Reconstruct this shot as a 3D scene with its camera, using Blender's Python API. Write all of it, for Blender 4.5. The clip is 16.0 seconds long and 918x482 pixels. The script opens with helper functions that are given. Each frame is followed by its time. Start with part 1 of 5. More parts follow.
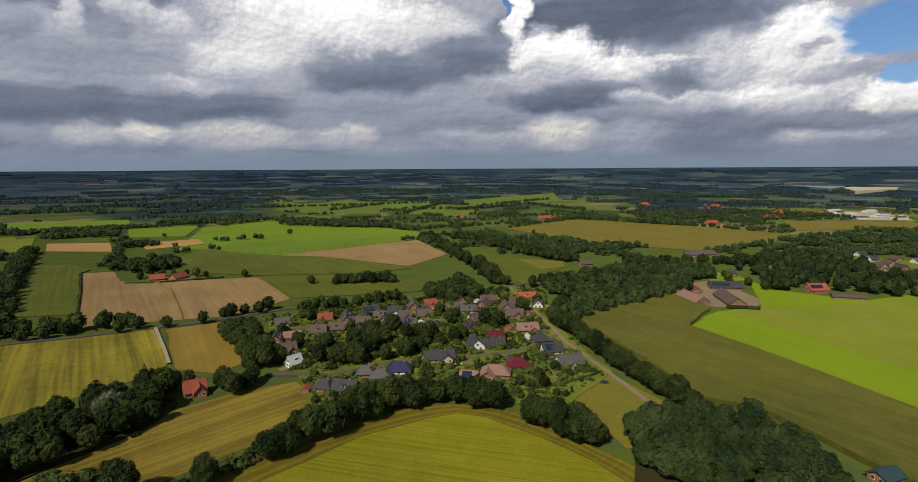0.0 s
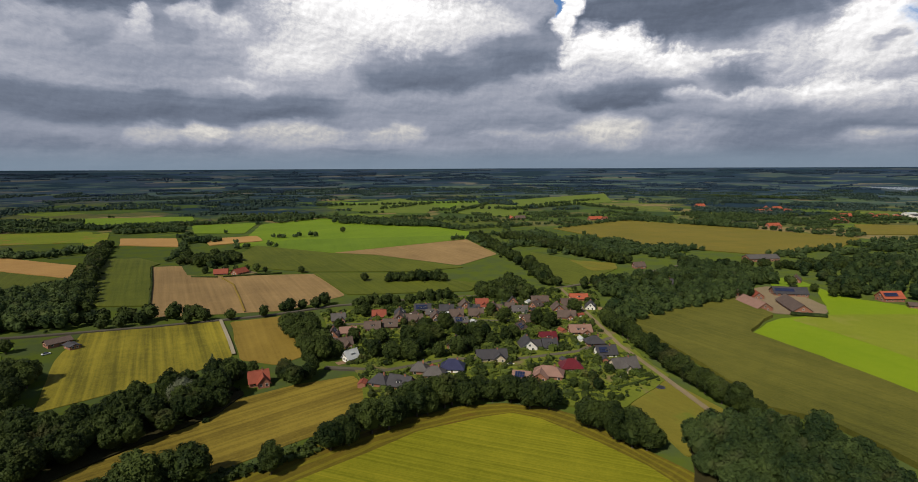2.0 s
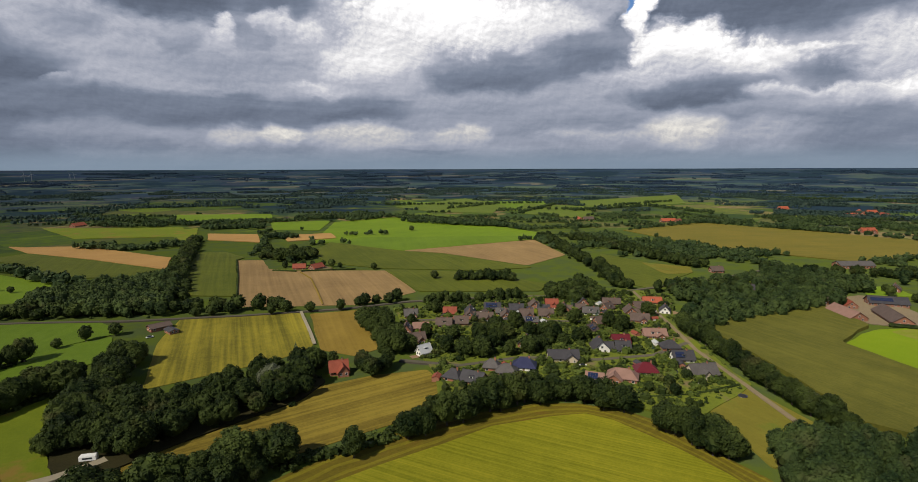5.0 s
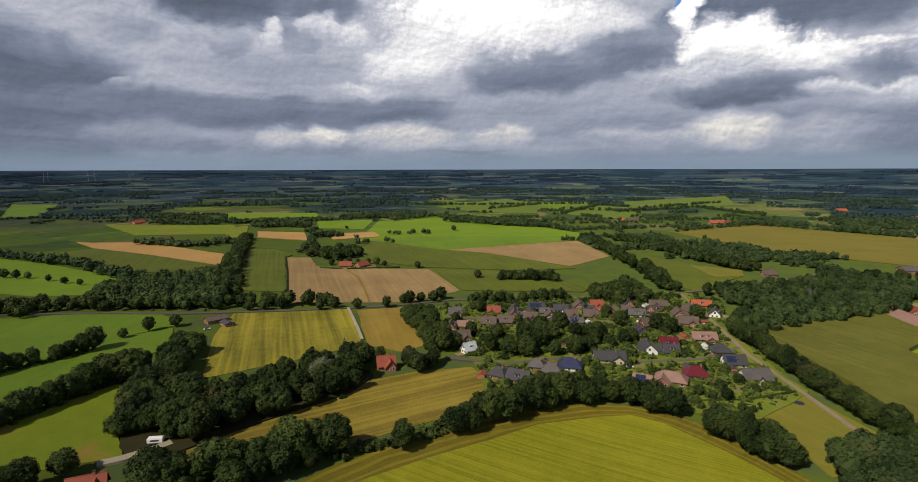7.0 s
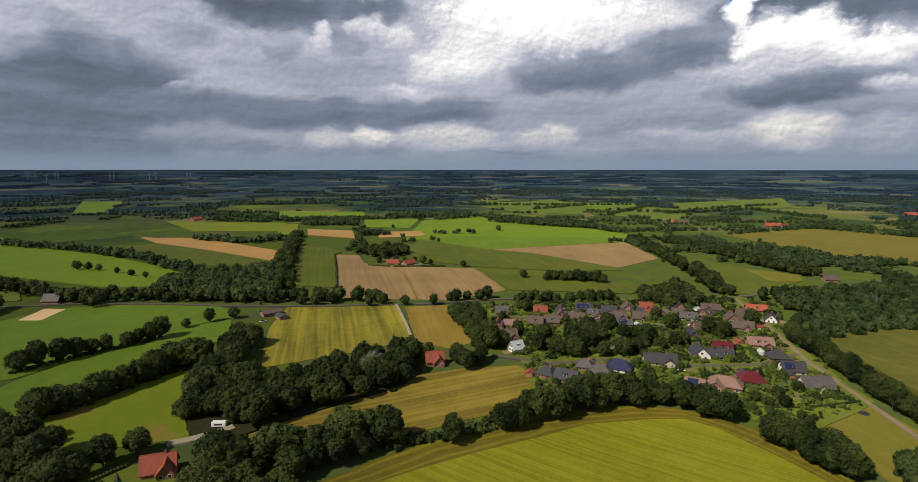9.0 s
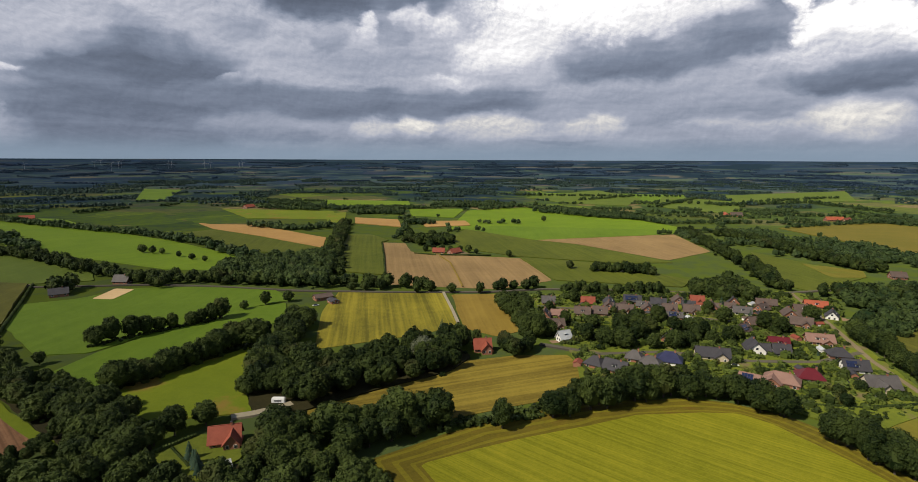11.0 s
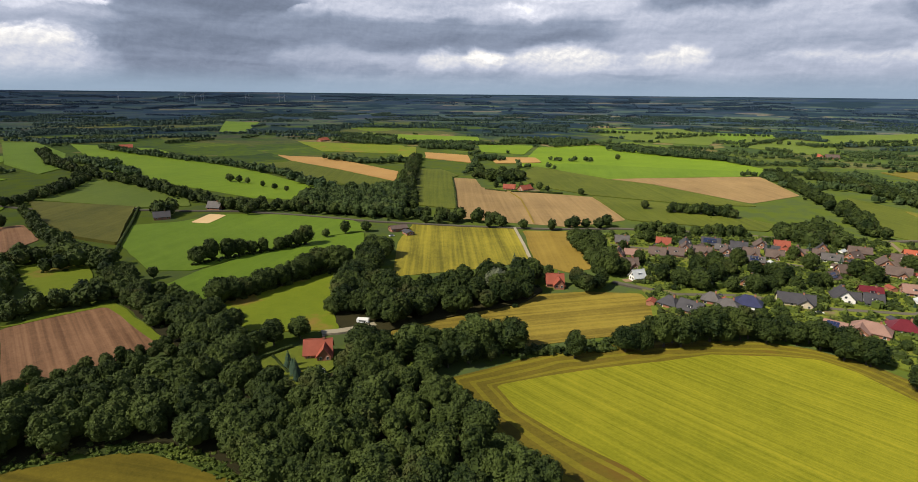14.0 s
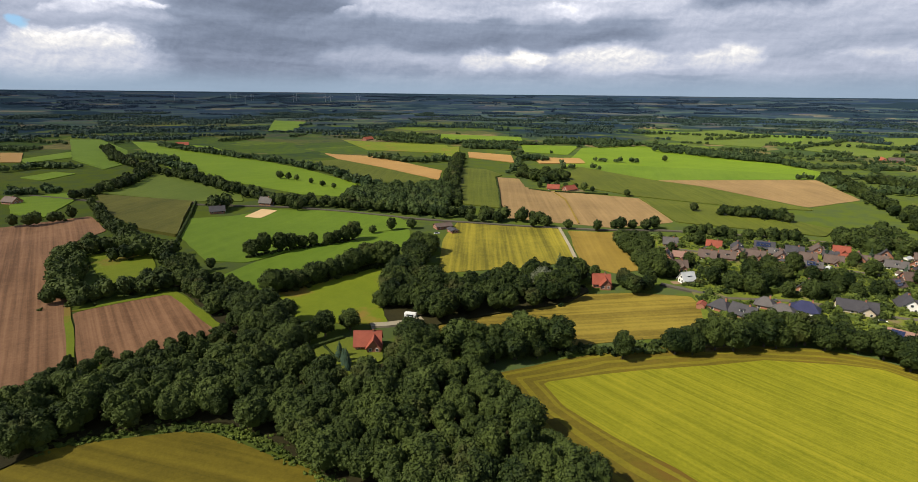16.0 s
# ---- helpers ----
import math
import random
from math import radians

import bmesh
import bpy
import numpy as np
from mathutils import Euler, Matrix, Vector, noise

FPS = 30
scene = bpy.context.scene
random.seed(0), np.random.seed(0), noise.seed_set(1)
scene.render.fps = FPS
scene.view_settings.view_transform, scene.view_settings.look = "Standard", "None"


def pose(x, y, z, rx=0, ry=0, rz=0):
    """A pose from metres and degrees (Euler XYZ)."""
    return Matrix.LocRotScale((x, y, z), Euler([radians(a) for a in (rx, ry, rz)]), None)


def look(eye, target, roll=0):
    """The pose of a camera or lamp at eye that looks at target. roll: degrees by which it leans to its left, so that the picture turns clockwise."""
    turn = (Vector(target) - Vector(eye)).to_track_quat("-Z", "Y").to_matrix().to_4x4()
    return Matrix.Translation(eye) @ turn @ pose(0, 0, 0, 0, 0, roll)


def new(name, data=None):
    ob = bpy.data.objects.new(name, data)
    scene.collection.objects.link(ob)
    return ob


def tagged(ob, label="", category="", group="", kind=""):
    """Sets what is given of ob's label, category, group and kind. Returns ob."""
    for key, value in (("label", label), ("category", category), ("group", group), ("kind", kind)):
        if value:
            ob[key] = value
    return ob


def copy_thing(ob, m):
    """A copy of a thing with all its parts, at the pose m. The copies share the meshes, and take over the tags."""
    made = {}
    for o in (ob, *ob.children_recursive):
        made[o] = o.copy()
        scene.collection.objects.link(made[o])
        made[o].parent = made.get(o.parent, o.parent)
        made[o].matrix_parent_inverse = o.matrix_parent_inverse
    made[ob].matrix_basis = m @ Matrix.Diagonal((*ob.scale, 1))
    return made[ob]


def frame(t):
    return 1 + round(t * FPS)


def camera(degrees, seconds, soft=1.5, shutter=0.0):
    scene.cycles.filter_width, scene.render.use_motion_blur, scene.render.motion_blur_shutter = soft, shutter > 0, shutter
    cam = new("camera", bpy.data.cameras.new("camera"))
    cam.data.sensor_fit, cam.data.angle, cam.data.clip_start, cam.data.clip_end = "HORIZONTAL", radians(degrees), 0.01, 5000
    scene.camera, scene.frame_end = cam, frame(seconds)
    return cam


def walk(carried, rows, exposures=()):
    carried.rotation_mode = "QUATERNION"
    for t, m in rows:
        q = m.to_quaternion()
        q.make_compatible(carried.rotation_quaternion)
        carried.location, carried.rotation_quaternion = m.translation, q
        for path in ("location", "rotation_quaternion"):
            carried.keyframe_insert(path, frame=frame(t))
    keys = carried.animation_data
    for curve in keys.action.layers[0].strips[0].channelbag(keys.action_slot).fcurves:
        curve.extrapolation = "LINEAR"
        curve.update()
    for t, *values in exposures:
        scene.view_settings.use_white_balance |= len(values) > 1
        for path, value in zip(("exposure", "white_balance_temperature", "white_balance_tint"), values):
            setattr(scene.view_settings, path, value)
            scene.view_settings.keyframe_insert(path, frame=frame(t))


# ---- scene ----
# ---------- camera: metres, degrees ----------
cam = camera(81.3, 16.0, soft=0.5)
PATH = [
    (0, -0.00, -0.00, 100.00, -0.65, -7.73, 0.32),
    (0.5, -0.94, -0.53, 100.19, 0.63, -7.75, 0.32),
    (1, -1.88, -1.07, 100.35, 1.97, -7.76, 0.29),
    (1.5, -2.82, -1.61, 100.48, 3.14, -7.76, 0.25),
    (2, -3.74, -2.19, 100.56, 4.41, -7.75, 0.24),
    (2.5, -4.63, -2.80, 100.60, 5.34, -7.74, 0.23),
    (3, -5.48, -3.45, 100.60, 6.47, -7.75, 0.22),
    (3.5, -6.28, -4.16, 100.55, 7.59, -7.73, 0.21),
    (4, -7.00, -4.93, 100.47, 8.87, -7.71, 0.20),
    (6.5, -10.51, -8.96, 99.97, 14.52, -7.67, 0.15),
    (7, -11.18, -9.80, 99.86, 15.58, -7.65, 0.14),
    (7.5, -11.79, -10.68, 99.73, 16.65, -7.68, 0.11),
    (8, -12.38, -11.58, 99.59, 17.86, -7.67, 0.08),
    (8.5, -12.98, -12.51, 99.43, 18.90, -7.66, 0.03),
    (9, -13.59, -13.49, 99.26, 20.20, -7.61, -0.02),
    (11.5, -16.63, -18.49, 98.39, 25.99, -9.16, -0.30),
    (12, -17.21, -19.52, 98.22, 27.22, -10.07, -0.36),
    (12.5, -17.73, -20.60, 98.05, 28.36, -11.91, -0.42),
    (13, -18.21, -21.69, 97.89, 29.65, -14.51, -0.49),
    (13.5, -18.66, -22.76, 97.73, 30.77, -15.34, -0.54),
    (14, -19.11, -23.81, 97.55, 31.91, -15.36, -0.56),
    (14.5, -19.56, -24.85, 97.36, 32.90, -15.37, -0.55),
    (15, -20.01, -25.88, 97.15, 34.02, -15.37, -0.56),
    (15.5, -20.46, -26.92, 96.95, 35.11, -15.37, -0.57),
    (16, -20.91, -27.96, 96.74, 36.24, -15.37, -0.58),
]
walk(cam, [(t, pose(x, y, z, 90 + pitch, roll, yaw)) for t, x, y, z, yaw, pitch, roll in PATH],
     exposures=[(0.0, -0.34), (7.0, -0.14), (11.0, -0.06), (12.5, 0.16), (13.5, 0.36), (16.0, 0.42)])

# ---------- sun and sky ----------
SUN_AZ = radians(211)      # clockwise from +y
SUN_EL = radians(44)
sun_data = bpy.data.lights.new("sun", "SUN")
sun_data.energy, sun_data.angle, sun_data.color = 5.0, radians(0.6), (1.0, 0.90, 0.73)
sun = new("sun", sun_data)
sun_from = Vector((math.sin(SUN_AZ) * math.cos(SUN_EL), math.cos(SUN_AZ) * math.cos(SUN_EL), math.sin(SUN_EL)))
sun.matrix_world = look(sun_from * 400, (0, 0, 0))


class Nodes:
    """Short ways to make and link shader nodes."""

    def __init__(self, tree):
        self.tree = tree

    def make(self, kind, **values):
        node = self.tree.nodes.new(kind)
        for key, value in values.items():
            if key == "op":
                node.operation = value
            elif key == "kind":
                node.noise_type = value
        return node

    def put(self, socket, value):
        if isinstance(value, bpy.types.NodeSocket):
            self.tree.links.new(value, socket)
        else:
            socket.default_value = value

    def math(self, op, a, b=0.0, c=0.0, clamp=False):
        node = self.make("ShaderNodeMath", op=op)
        node.use_clamp = clamp
        for i, v in enumerate((a, b, c)):
            self.put(node.inputs[i], v)
        return node.outputs[0]

    def noise(self, vector, scale, detail=4.0, rough=0.55, distortion=0.0):
        node = self.make("ShaderNodeTexNoise")
        self.put(node.inputs["Vector"], vector)
        for key, v in (("Scale", scale), ("Detail", detail), ("Roughness", rough), ("Distortion", distortion)):
            self.put(node.inputs[key], v)
        return node.outputs["Fac"]

    def ramp(self, fac, stops, smooth=False):
        node = self.make("ShaderNodeValToRGB")
        ramp = node.color_ramp
        ramp.interpolation = "EASE" if smooth else "LINEAR"
        for i, (at, color) in enumerate(stops):
            e = ramp.elements[i] if i < 2 else ramp.elements.new(at)
            e.position = at
            e.color = (*color, 1)
        self.put(node.inputs[0], fac)
        return node.outputs[0]

    def mix(self, fac, a, b, blend="MIX"):
        node = self.make("ShaderNodeMix")
        node.data_type, node.blend_type = "RGBA", blend
        self.put(node.inputs[0], fac)
        self.put(node.inputs[6], a if isinstance(a, bpy.types.NodeSocket) else (*a, 1))
        self.put(node.inputs[7], b if isinstance(b, bpy.types.NodeSocket) else (*b, 1))
        return node.outputs[2]

    def step(self, v, lo, hi, a=0.0, b=1.0):
        node = self.make("ShaderNodeMapRange")
        node.interpolation_type = "SMOOTHSTEP"
        for i, x in enumerate((v, lo, hi, a, b)):
            self.put(node.inputs[i], x)
        return node.outputs[0]

    def xyz(self, x, y, z):
        node = self.make("ShaderNodeCombineXYZ")
        for i, v in enumerate((x, y, z)):
            self.put(node.inputs[i], v)
        return node.outputs[0]


world = bpy.data.worlds.new("sky")
scene.world = world
world.use_nodes = True
wt = world.node_tree
wt.nodes.clear()
W = Nodes(wt)
toward = W.make("ShaderNodeTexCoord").outputs["Generated"]
split = W.make("ShaderNodeSeparateXYZ")
W.put(split.inputs[0], toward)
DEG = 180 / math.pi
az = W.math("MULTIPLY", W.math("ARCTAN2", split.outputs[0], split.outputs[1]), DEG)   # degrees to the right of +y
el = W.math("MULTIPLY", W.math("ARCSINE", split.outputs[2]), DEG)
el_up = W.math("MAXIMUM", el, 0.0)
sky = W.make("ShaderNodeTexSky")
sky.sky_type, sky.sun_disc = "NISHITA", False
sky.sun_elevation, sky.sun_rotation = SUN_EL, SUN_AZ
blue = W.mix(1.0, sky.outputs[0], (0.068, 0.090, 0.120), "MULTIPLY")
# cloud shapes, a little flattened
deck = W.xyz(W.math("MULTIPLY", az, 0.24), W.math("MULTIPLY", el_up, 0.36), 0.0)
drift = W.make("ShaderNodeTexNoise")
W.put(drift.inputs["Vector"], deck)
for key, v in (("Scale", 0.85), ("Detail", 7.0), ("Roughness", 0.53), ("Distortion", 0.2)):
    drift.inputs[key].default_value = v
bent = W.make("ShaderNodeSeparateColor")
W.put(bent.inputs[0], drift.outputs["Color"])


def puffs(vector, scale):
    """Round heads of several sizes: 0 in the middle of a head, larger in the folds."""
    node = W.make("ShaderNodeTexVoronoi")
    node.feature, node.normalize = "SMOOTH_F1", True
    W.put(node.inputs["Vector"], vector)
    for key, v in (("Scale", scale), ("Detail", 3.0), ("Roughness", 0.62), ("Lacunarity", 2.3), ("Smoothness", 0.35)):
        node.inputs[key].default_value = v
    return node.outputs["Distance"]


wavy = W.make("ShaderNodeVectorMath")
wavy.operation = "MULTIPLY_ADD"
W.put(wavy.inputs[0], drift.outputs["Color"])
wavy.inputs[1].default_value = (0.6, 0.6, 0.0)
W.put(wavy.inputs[2], deck)
lit = W.make("ShaderNodeVectorMath")
lit.operation = "ADD"
W.put(lit.inputs[0], wavy.outputs[0])
lit.inputs[1].default_value = (-0.05, 0.09, 0.0)
folds = puffs(wavy.outputs[0], 2.2)
relief = W.math("SUBTRACT", puffs(lit.outputs[0], 2.2), folds)
az_bent = W.math("MULTIPLY_ADD", W.math("SUBTRACT", bent.outputs[0], 0.5), 6.0, az)
squeeze = W.step(el, 0.0, 12.0, 1.4, 4.6)
el_bent = W.math("MULTIPLY_ADD", W.math("SUBTRACT", bent.outputs[1], 0.5), squeeze, el)
ragged = W.math("MULTIPLY", W.math("SUBTRACT", folds, 0.36), 1.9)
lumps = W.noise(deck, 0.5, 5.0, 0.5, 0.1)


def swell(a, e, wide, high, soft):
    """A round weight about one direction of the sky, with billowing edges where it is crisp; and the height in it."""
    dx = W.math("MULTIPLY_ADD", az_bent, 1 / wide, -a / wide)
    dy = W.math("MULTIPLY_ADD", el_bent, 1 / high, -e / high)
    r = W.math("MULTIPLY_ADD", dy, dy, W.math("MULTIPLY", dx, dx))
    if soft < 0.65:
        r = W.math("ADD", r, ragged)
    return W.step(r, 1 + soft * 1.25, max(0.0, 1 - soft * 1.45)), dy


def laid(rows, value):
    """Clouds laid over what lies behind them, each with the grey of its top and of its foot."""
    for a, e, wide, high, top, foot, soft in rows:
        weight, dy = swell(a, e, wide, high, soft)
        value = W.math("MULTIPLY_ADD", weight, W.math("SUBTRACT", W.step(dy, -1.0, 0.8, foot, top), value), value)
    return value


# bearing, height, half width, half height (degrees), grey of the top and of the foot, softness of the edge
SHEETS = ((-39.2, 7.9, 11.3, 1.47, 0.66, 0.62, 0.9), (-34.6, 5.2, 14.0, 1.41, 0.49, 0.46, 0.9), (-6.9, 7.1, 15.2, 1.04, 0.62, 0.6, 0.9), (21.5, 7.6, 16.8, 2.15, 0.7, 0.6, 0.9),
    (-35.4, 9.7, 7.2, 1.64, 0.612, 0.612, 0.9), (-46.4, 5.6, 15.2, 1.34, 0.481, 0.426, 0.9), (-55.7, 3.1, 7.4, 3.36, 0.407, 0.398, 0.9), (-58.0, 3.2, 7.5, 4.14, 0.448, 0.432, 0.9),
    (-67.6, 5.9, 5.8, 0.64, 0.617, 0.537, 0.8), (-70.1, 2.4, 6.3, 1.58, 0.682, 0.633, 0.9))
BELLIES = ((-22.4, 6.3, 5.7, 1.03, 0.5, 0.42, 0.95), (-7.0, 9.8, 8.3, 1.7, 0.52, 0.42, 0.95), (1.9, 11.4, 5.1, 1.68, 0.56, 0.45, 0.95), (-53.5, 9.0, 6.1, 1.98, 0.463, 0.36, 0.85),
    (-38.8, 15.2, 7.3, 1.6, 0.37, 0.407, 0.95), (-29.7, 15.4, 3.5, 0.83, 0.435, 0.481, 0.95), (-32.1, 12.5, 1.7, 1.08, 0.509, 0.491, 0.95), (-55.0, 7.9, 7.1, 0.99, 0.392, 0.424, 0.95),
    (-41.0, 5.7, 9.8, 1.41, 0.472, 0.456, 0.95))
HEADS = ((-12.2, 14.8, 9.6, 2.71, 1.02, 0.86, 0.6), (-19.9, 10.7, 5.5, 2.53, 0.9, 0.78, 0.75), (-3.2, 14.1, 5.4, 1.62, 0.9, 0.8, 0.75), (-25.0, 8.2, 3.1, 0.78, 0.8, 0.66, 0.65),
    (-20.3, 8.8, 4.8, 0.75, 0.7, 0.62, 0.85), (-26.2, 13.2, 1.6, 1.07, 0.84, 0.7, 0.65), (-29.1, 13.7, 1.8, 1.04, 0.82, 0.68, 0.65), (-31.6, 12.2, 1.7, 1.03, 0.62, 0.56, 0.75),
    (-33.8, 10.8, 2.5, 0.65, 0.64, 0.6, 0.75), (-54.4, 12.7, 2.8, 1.34, 0.724, 0.593, 0.95), (-45.7, 13.0, 2.4, 1.67, 0.687, 0.575, 0.85), (-34.0, 12.9, 1.1, 1.38, 0.799, 0.668, 0.55),
    (-38.0, 11.9, 1.8, 1.05, 0.612, 0.519, 0.65), (-47.4, 7.8, 1.2, 0.56, 0.631, 0.537, 0.55))
TOWERS = ((17.6, 14.0, 12.4, 2.47, 0.4, 0.46, 0.5700000000000001), (13.7, 15.1, 7.3, 2.08, 0.42, 0.44, 0.62), (6.6, 15.5, 1.2, 2.63, 1.02, 0.95, 0.52), (10.8, 11.6, 4.1, 2.31, 1.02, 0.86, 0.52),
    (16.3, 9.7, 4.2, 1.21, 1.0, 0.8, 0.47), (20.7, 9.8, 2.9, 0.7, 0.9, 0.72, 0.52), (9.3, 9.0, 6.5, 1.48, 0.78, 0.66, 0.92), (12.0, 7.1, 6.7, 1.26, 0.52, 0.4, 0.5700000000000001),
    (22.3, 8.6, 3.3, 1.18, 0.54, 0.48, 0.72))
EAST = ((29.0, 9.5, 5.1, 2.11, 0.84, 0.72, 0.62), (32.8, 10.5, 4.1, 2.68, 1.0, 0.84, 0.47), (31.1, 6.3, 6.8, 1.32, 0.94, 0.7, 0.62), (39.4, 5.4, 3.0, 1.48, 1.0, 0.74, 0.47),
    (34.8, 7.7, 1.6, 0.77, 0.72, 0.66, 0.62), (33.2, 10.0, 0.9, 0.43, 0.74, 0.72, 0.62), (23.5, 6.5, 3.6, 0.87, 0.82, 0.64, 0.62), (19.8, 6.7, 3.3, 0.67, 0.76, 0.6, 0.62),
    (28.8, 4.0, 15.1, 0.57, 0.56, 0.5, 0.82), (11.9, 4.9, 12.8, 0.53, 0.56, 0.52, 0.92))
ROW = ((-33.6, 3.0, 2.4, 0.9, 0.726, 0.66, 0.75), (-29.4, 3.2, 2.0, 1.1, 0.838, 0.66, 0.65), (-21.5, 3.4, 6.3, 1.28, 0.782, 0.66, 0.75), (-12.9, 3.2, 1.7, 0.88, 0.744, 0.62, 0.65),
    (-9.8, 3.3, 2.1, 1.13, 0.763, 0.62, 0.65), (-0.2, 3.1, 3.1, 0.91, 0.669, 0.58, 0.75), (11.0, 3.5, 3.9, 1.54, 0.838, 0.7, 0.75), (4.7, 2.9, 3.1, 0.73, 0.688, 0.6, 0.75),
    (18.8, 3.0, 3.3, 1.49, 0.65, 0.62, 0.95), (32.2, 2.7, 2.1, 0.83, 0.782, 0.62, 0.7), (36.2, 2.6, 2.7, 0.54, 0.688, 0.6, 0.75))
LOW = ((-45.8, 3.5, 3.1, 1.29, 0.556, 0.509, 0.7999999999999999), (-41.4, 2.2, 2.6, 0.68, 0.509, 0.481, 0.7999999999999999), (-45.9, 3.0, 3.7, 1.22, 0.553, 0.505, 0.7999999999999999), (-70.3, 3.8, 4.1, 1.14, 0.77, 0.666, 0.55),
    (-65.4, 7.1, 3.0, 0.42, 0.795, 0.698, 0.5), (-69.4, 6.7, 2.4, 0.36, 0.73, 0.666, 0.6), (-26.0, 1.8, 10.2, 0.22, 0.56, 0.54, 0.7999999999999999), (26.4, 2.7, 5.0, 2.4, 0.49, 0.5, 0.95),
    (-13.8, 1.9, 3.5, 0.24, 0.5, 0.52, 0.7))
GAPS = ((38.8, 11.2, 4.4, 2.02, 0.35), (39.5, 7.4, 1.7, 0.91, 0.35), (5.5, 16.2, 0.4, 0.94, 0.4), (-73.6, 5.2, 1.2, 0.6, 0.6))
tone = W.step(el, 0.0, 3.0, 0.52, 0.57)
tone = W.math("ADD", tone, W.step(el, 4.0, 13.0, 0.0, 0.10))
tone = laid(TOWERS, laid(HEADS, laid(BELLIES, laid(SHEETS, tone))))
tone = laid(LOW, laid(ROW, laid(EAST, tone)))
# lit heads stand out of the white masses; grey layers are streaked along the horizon
tone = W.math("MULTIPLY_ADD", relief, W.step(tone, 0.52, 0.85, 0.12, 0.50), tone)
streak = W.noise(W.xyz(W.math("MULTIPLY", az, 0.10), W.math("MULTIPLY", el, 0.75), 5.0), 1.0, 5.0, 0.55, 0.4)
tone = W.math("MULTIPLY_ADD", W.math("SUBTRACT", streak, 0.5), W.step(tone, 0.55, 0.90, 0.16, 0.05), tone)
tone = W.math("MULTIPLY_ADD", W.math("SUBTRACT", lumps, 0.5), 0.12, tone)
tone = W.math("ADD", tone, W.step(el, 20, 42, 0.0, -0.20))
behind = W.step(W.math("ABSOLUTE", W.math("ADD", az, 18.0)), 75, 110, 0.0, -0.10)
tone = W.math("ADD", tone, behind)
cloud = W.ramp(W.math("DIVIDE", tone, 1.1), ((0.0, (0.01, 0.013, 0.02)), (0.273, (0.075, 0.091, 0.124)), (0.382, (0.152, 0.182, 0.248)), (0.455, (0.226, 0.264, 0.348)), (0.545, (0.368, 0.400, 0.492)),
                                           (0.655, (0.585, 0.60, 0.68)), (0.773, (0.905, 0.897, 0.915)), (0.864, (1.17, 1.156, 1.16)), (1.0, (1.6, 1.6, 1.6))))
# the far row is creamy, rain air low down is blue-grey
cream = W.math("MULTIPLY", W.step(el, 6.0, 4.0), W.step(tone, 0.60, 0.75))
cloud = W.mix(cream, cloud, W.mix(1.0, cloud, (1.03, 1.0, 0.91), "MULTIPLY"))
low = W.step(el, 2.6, 0.2)
cloud = W.mix(W.math("MULTIPLY", low, 0.80), cloud, (0.250, 0.330, 0.425))
gap = 0.0
for row in GAPS:
    gap = W.math("MAXIMUM", gap, swell(*row)[0])
above = W.math("MULTIPLY", W.step(el, 24, 45), W.step(lumps, 0.50, 0.60))
gap = W.math("MAXIMUM", gap, above)
whole = W.mix(gap, cloud, blue)
back = W.make("ShaderNodeBackground")
W.put(back.inputs[0], whole)
back.inputs[1].default_value = 1.0
W.put(W.make("ShaderNodeOutputWorld").inputs[0], back.outputs[0])

# ---------- materials ----------


def material(name, rough=0.85, spec=0.2):
    m = bpy.data.materials.new(name)
    m.use_nodes = True
    n = Nodes(m.node_tree)
    bsdf = m.node_tree.nodes["Principled BSDF"]
    bsdf.inputs["Roughness"].default_value = rough
    bsdf.inputs["Specular IOR Level"].default_value = spec
    if rough > 0.72:
        bsdf.inputs["Diffuse Roughness"].default_value = 1.0
    return m, n, bsdf


def bump(n, bsdf, height, strength, distance):
    b = n.make("ShaderNodeBump")
    b.inputs["Strength"].default_value, b.inputs["Distance"].default_value = strength, distance
    n.put(b.inputs["Height"], height)
    n.put(bsdf.inputs["Normal"], b.outputs[0])


def where(n):
    return n.make("ShaderNodeNewGeometry").outputs["Position"]


def turned(n, vector, degrees):
    """Plan coordinates turned so that x runs across rows that lie along the bearing."""
    node = n.make("ShaderNodeMapping")
    node.vector_type = "POINT"
    n.put(node.inputs["Vector"], vector)
    node.inputs["Rotation"].default_value = (0, 0, radians(degrees))
    return node.outputs[0]


def stripes(n, vector, period, length=150.0):
    """Uneven streaks: narrow across the rows, long along them."""
    node = n.make("ShaderNodeMapping")
    n.put(node.inputs["Vector"], vector)
    node.inputs["Scale"].default_value = (1 / period, 1 / length, 0)
    v = n.noise(node.outputs[0], 1.0, 3.5, 0.6, 0.1)
    return n.math("MULTIPLY_ADD", n.math("SUBTRACT", v, 0.5), 2.4, 0.5)


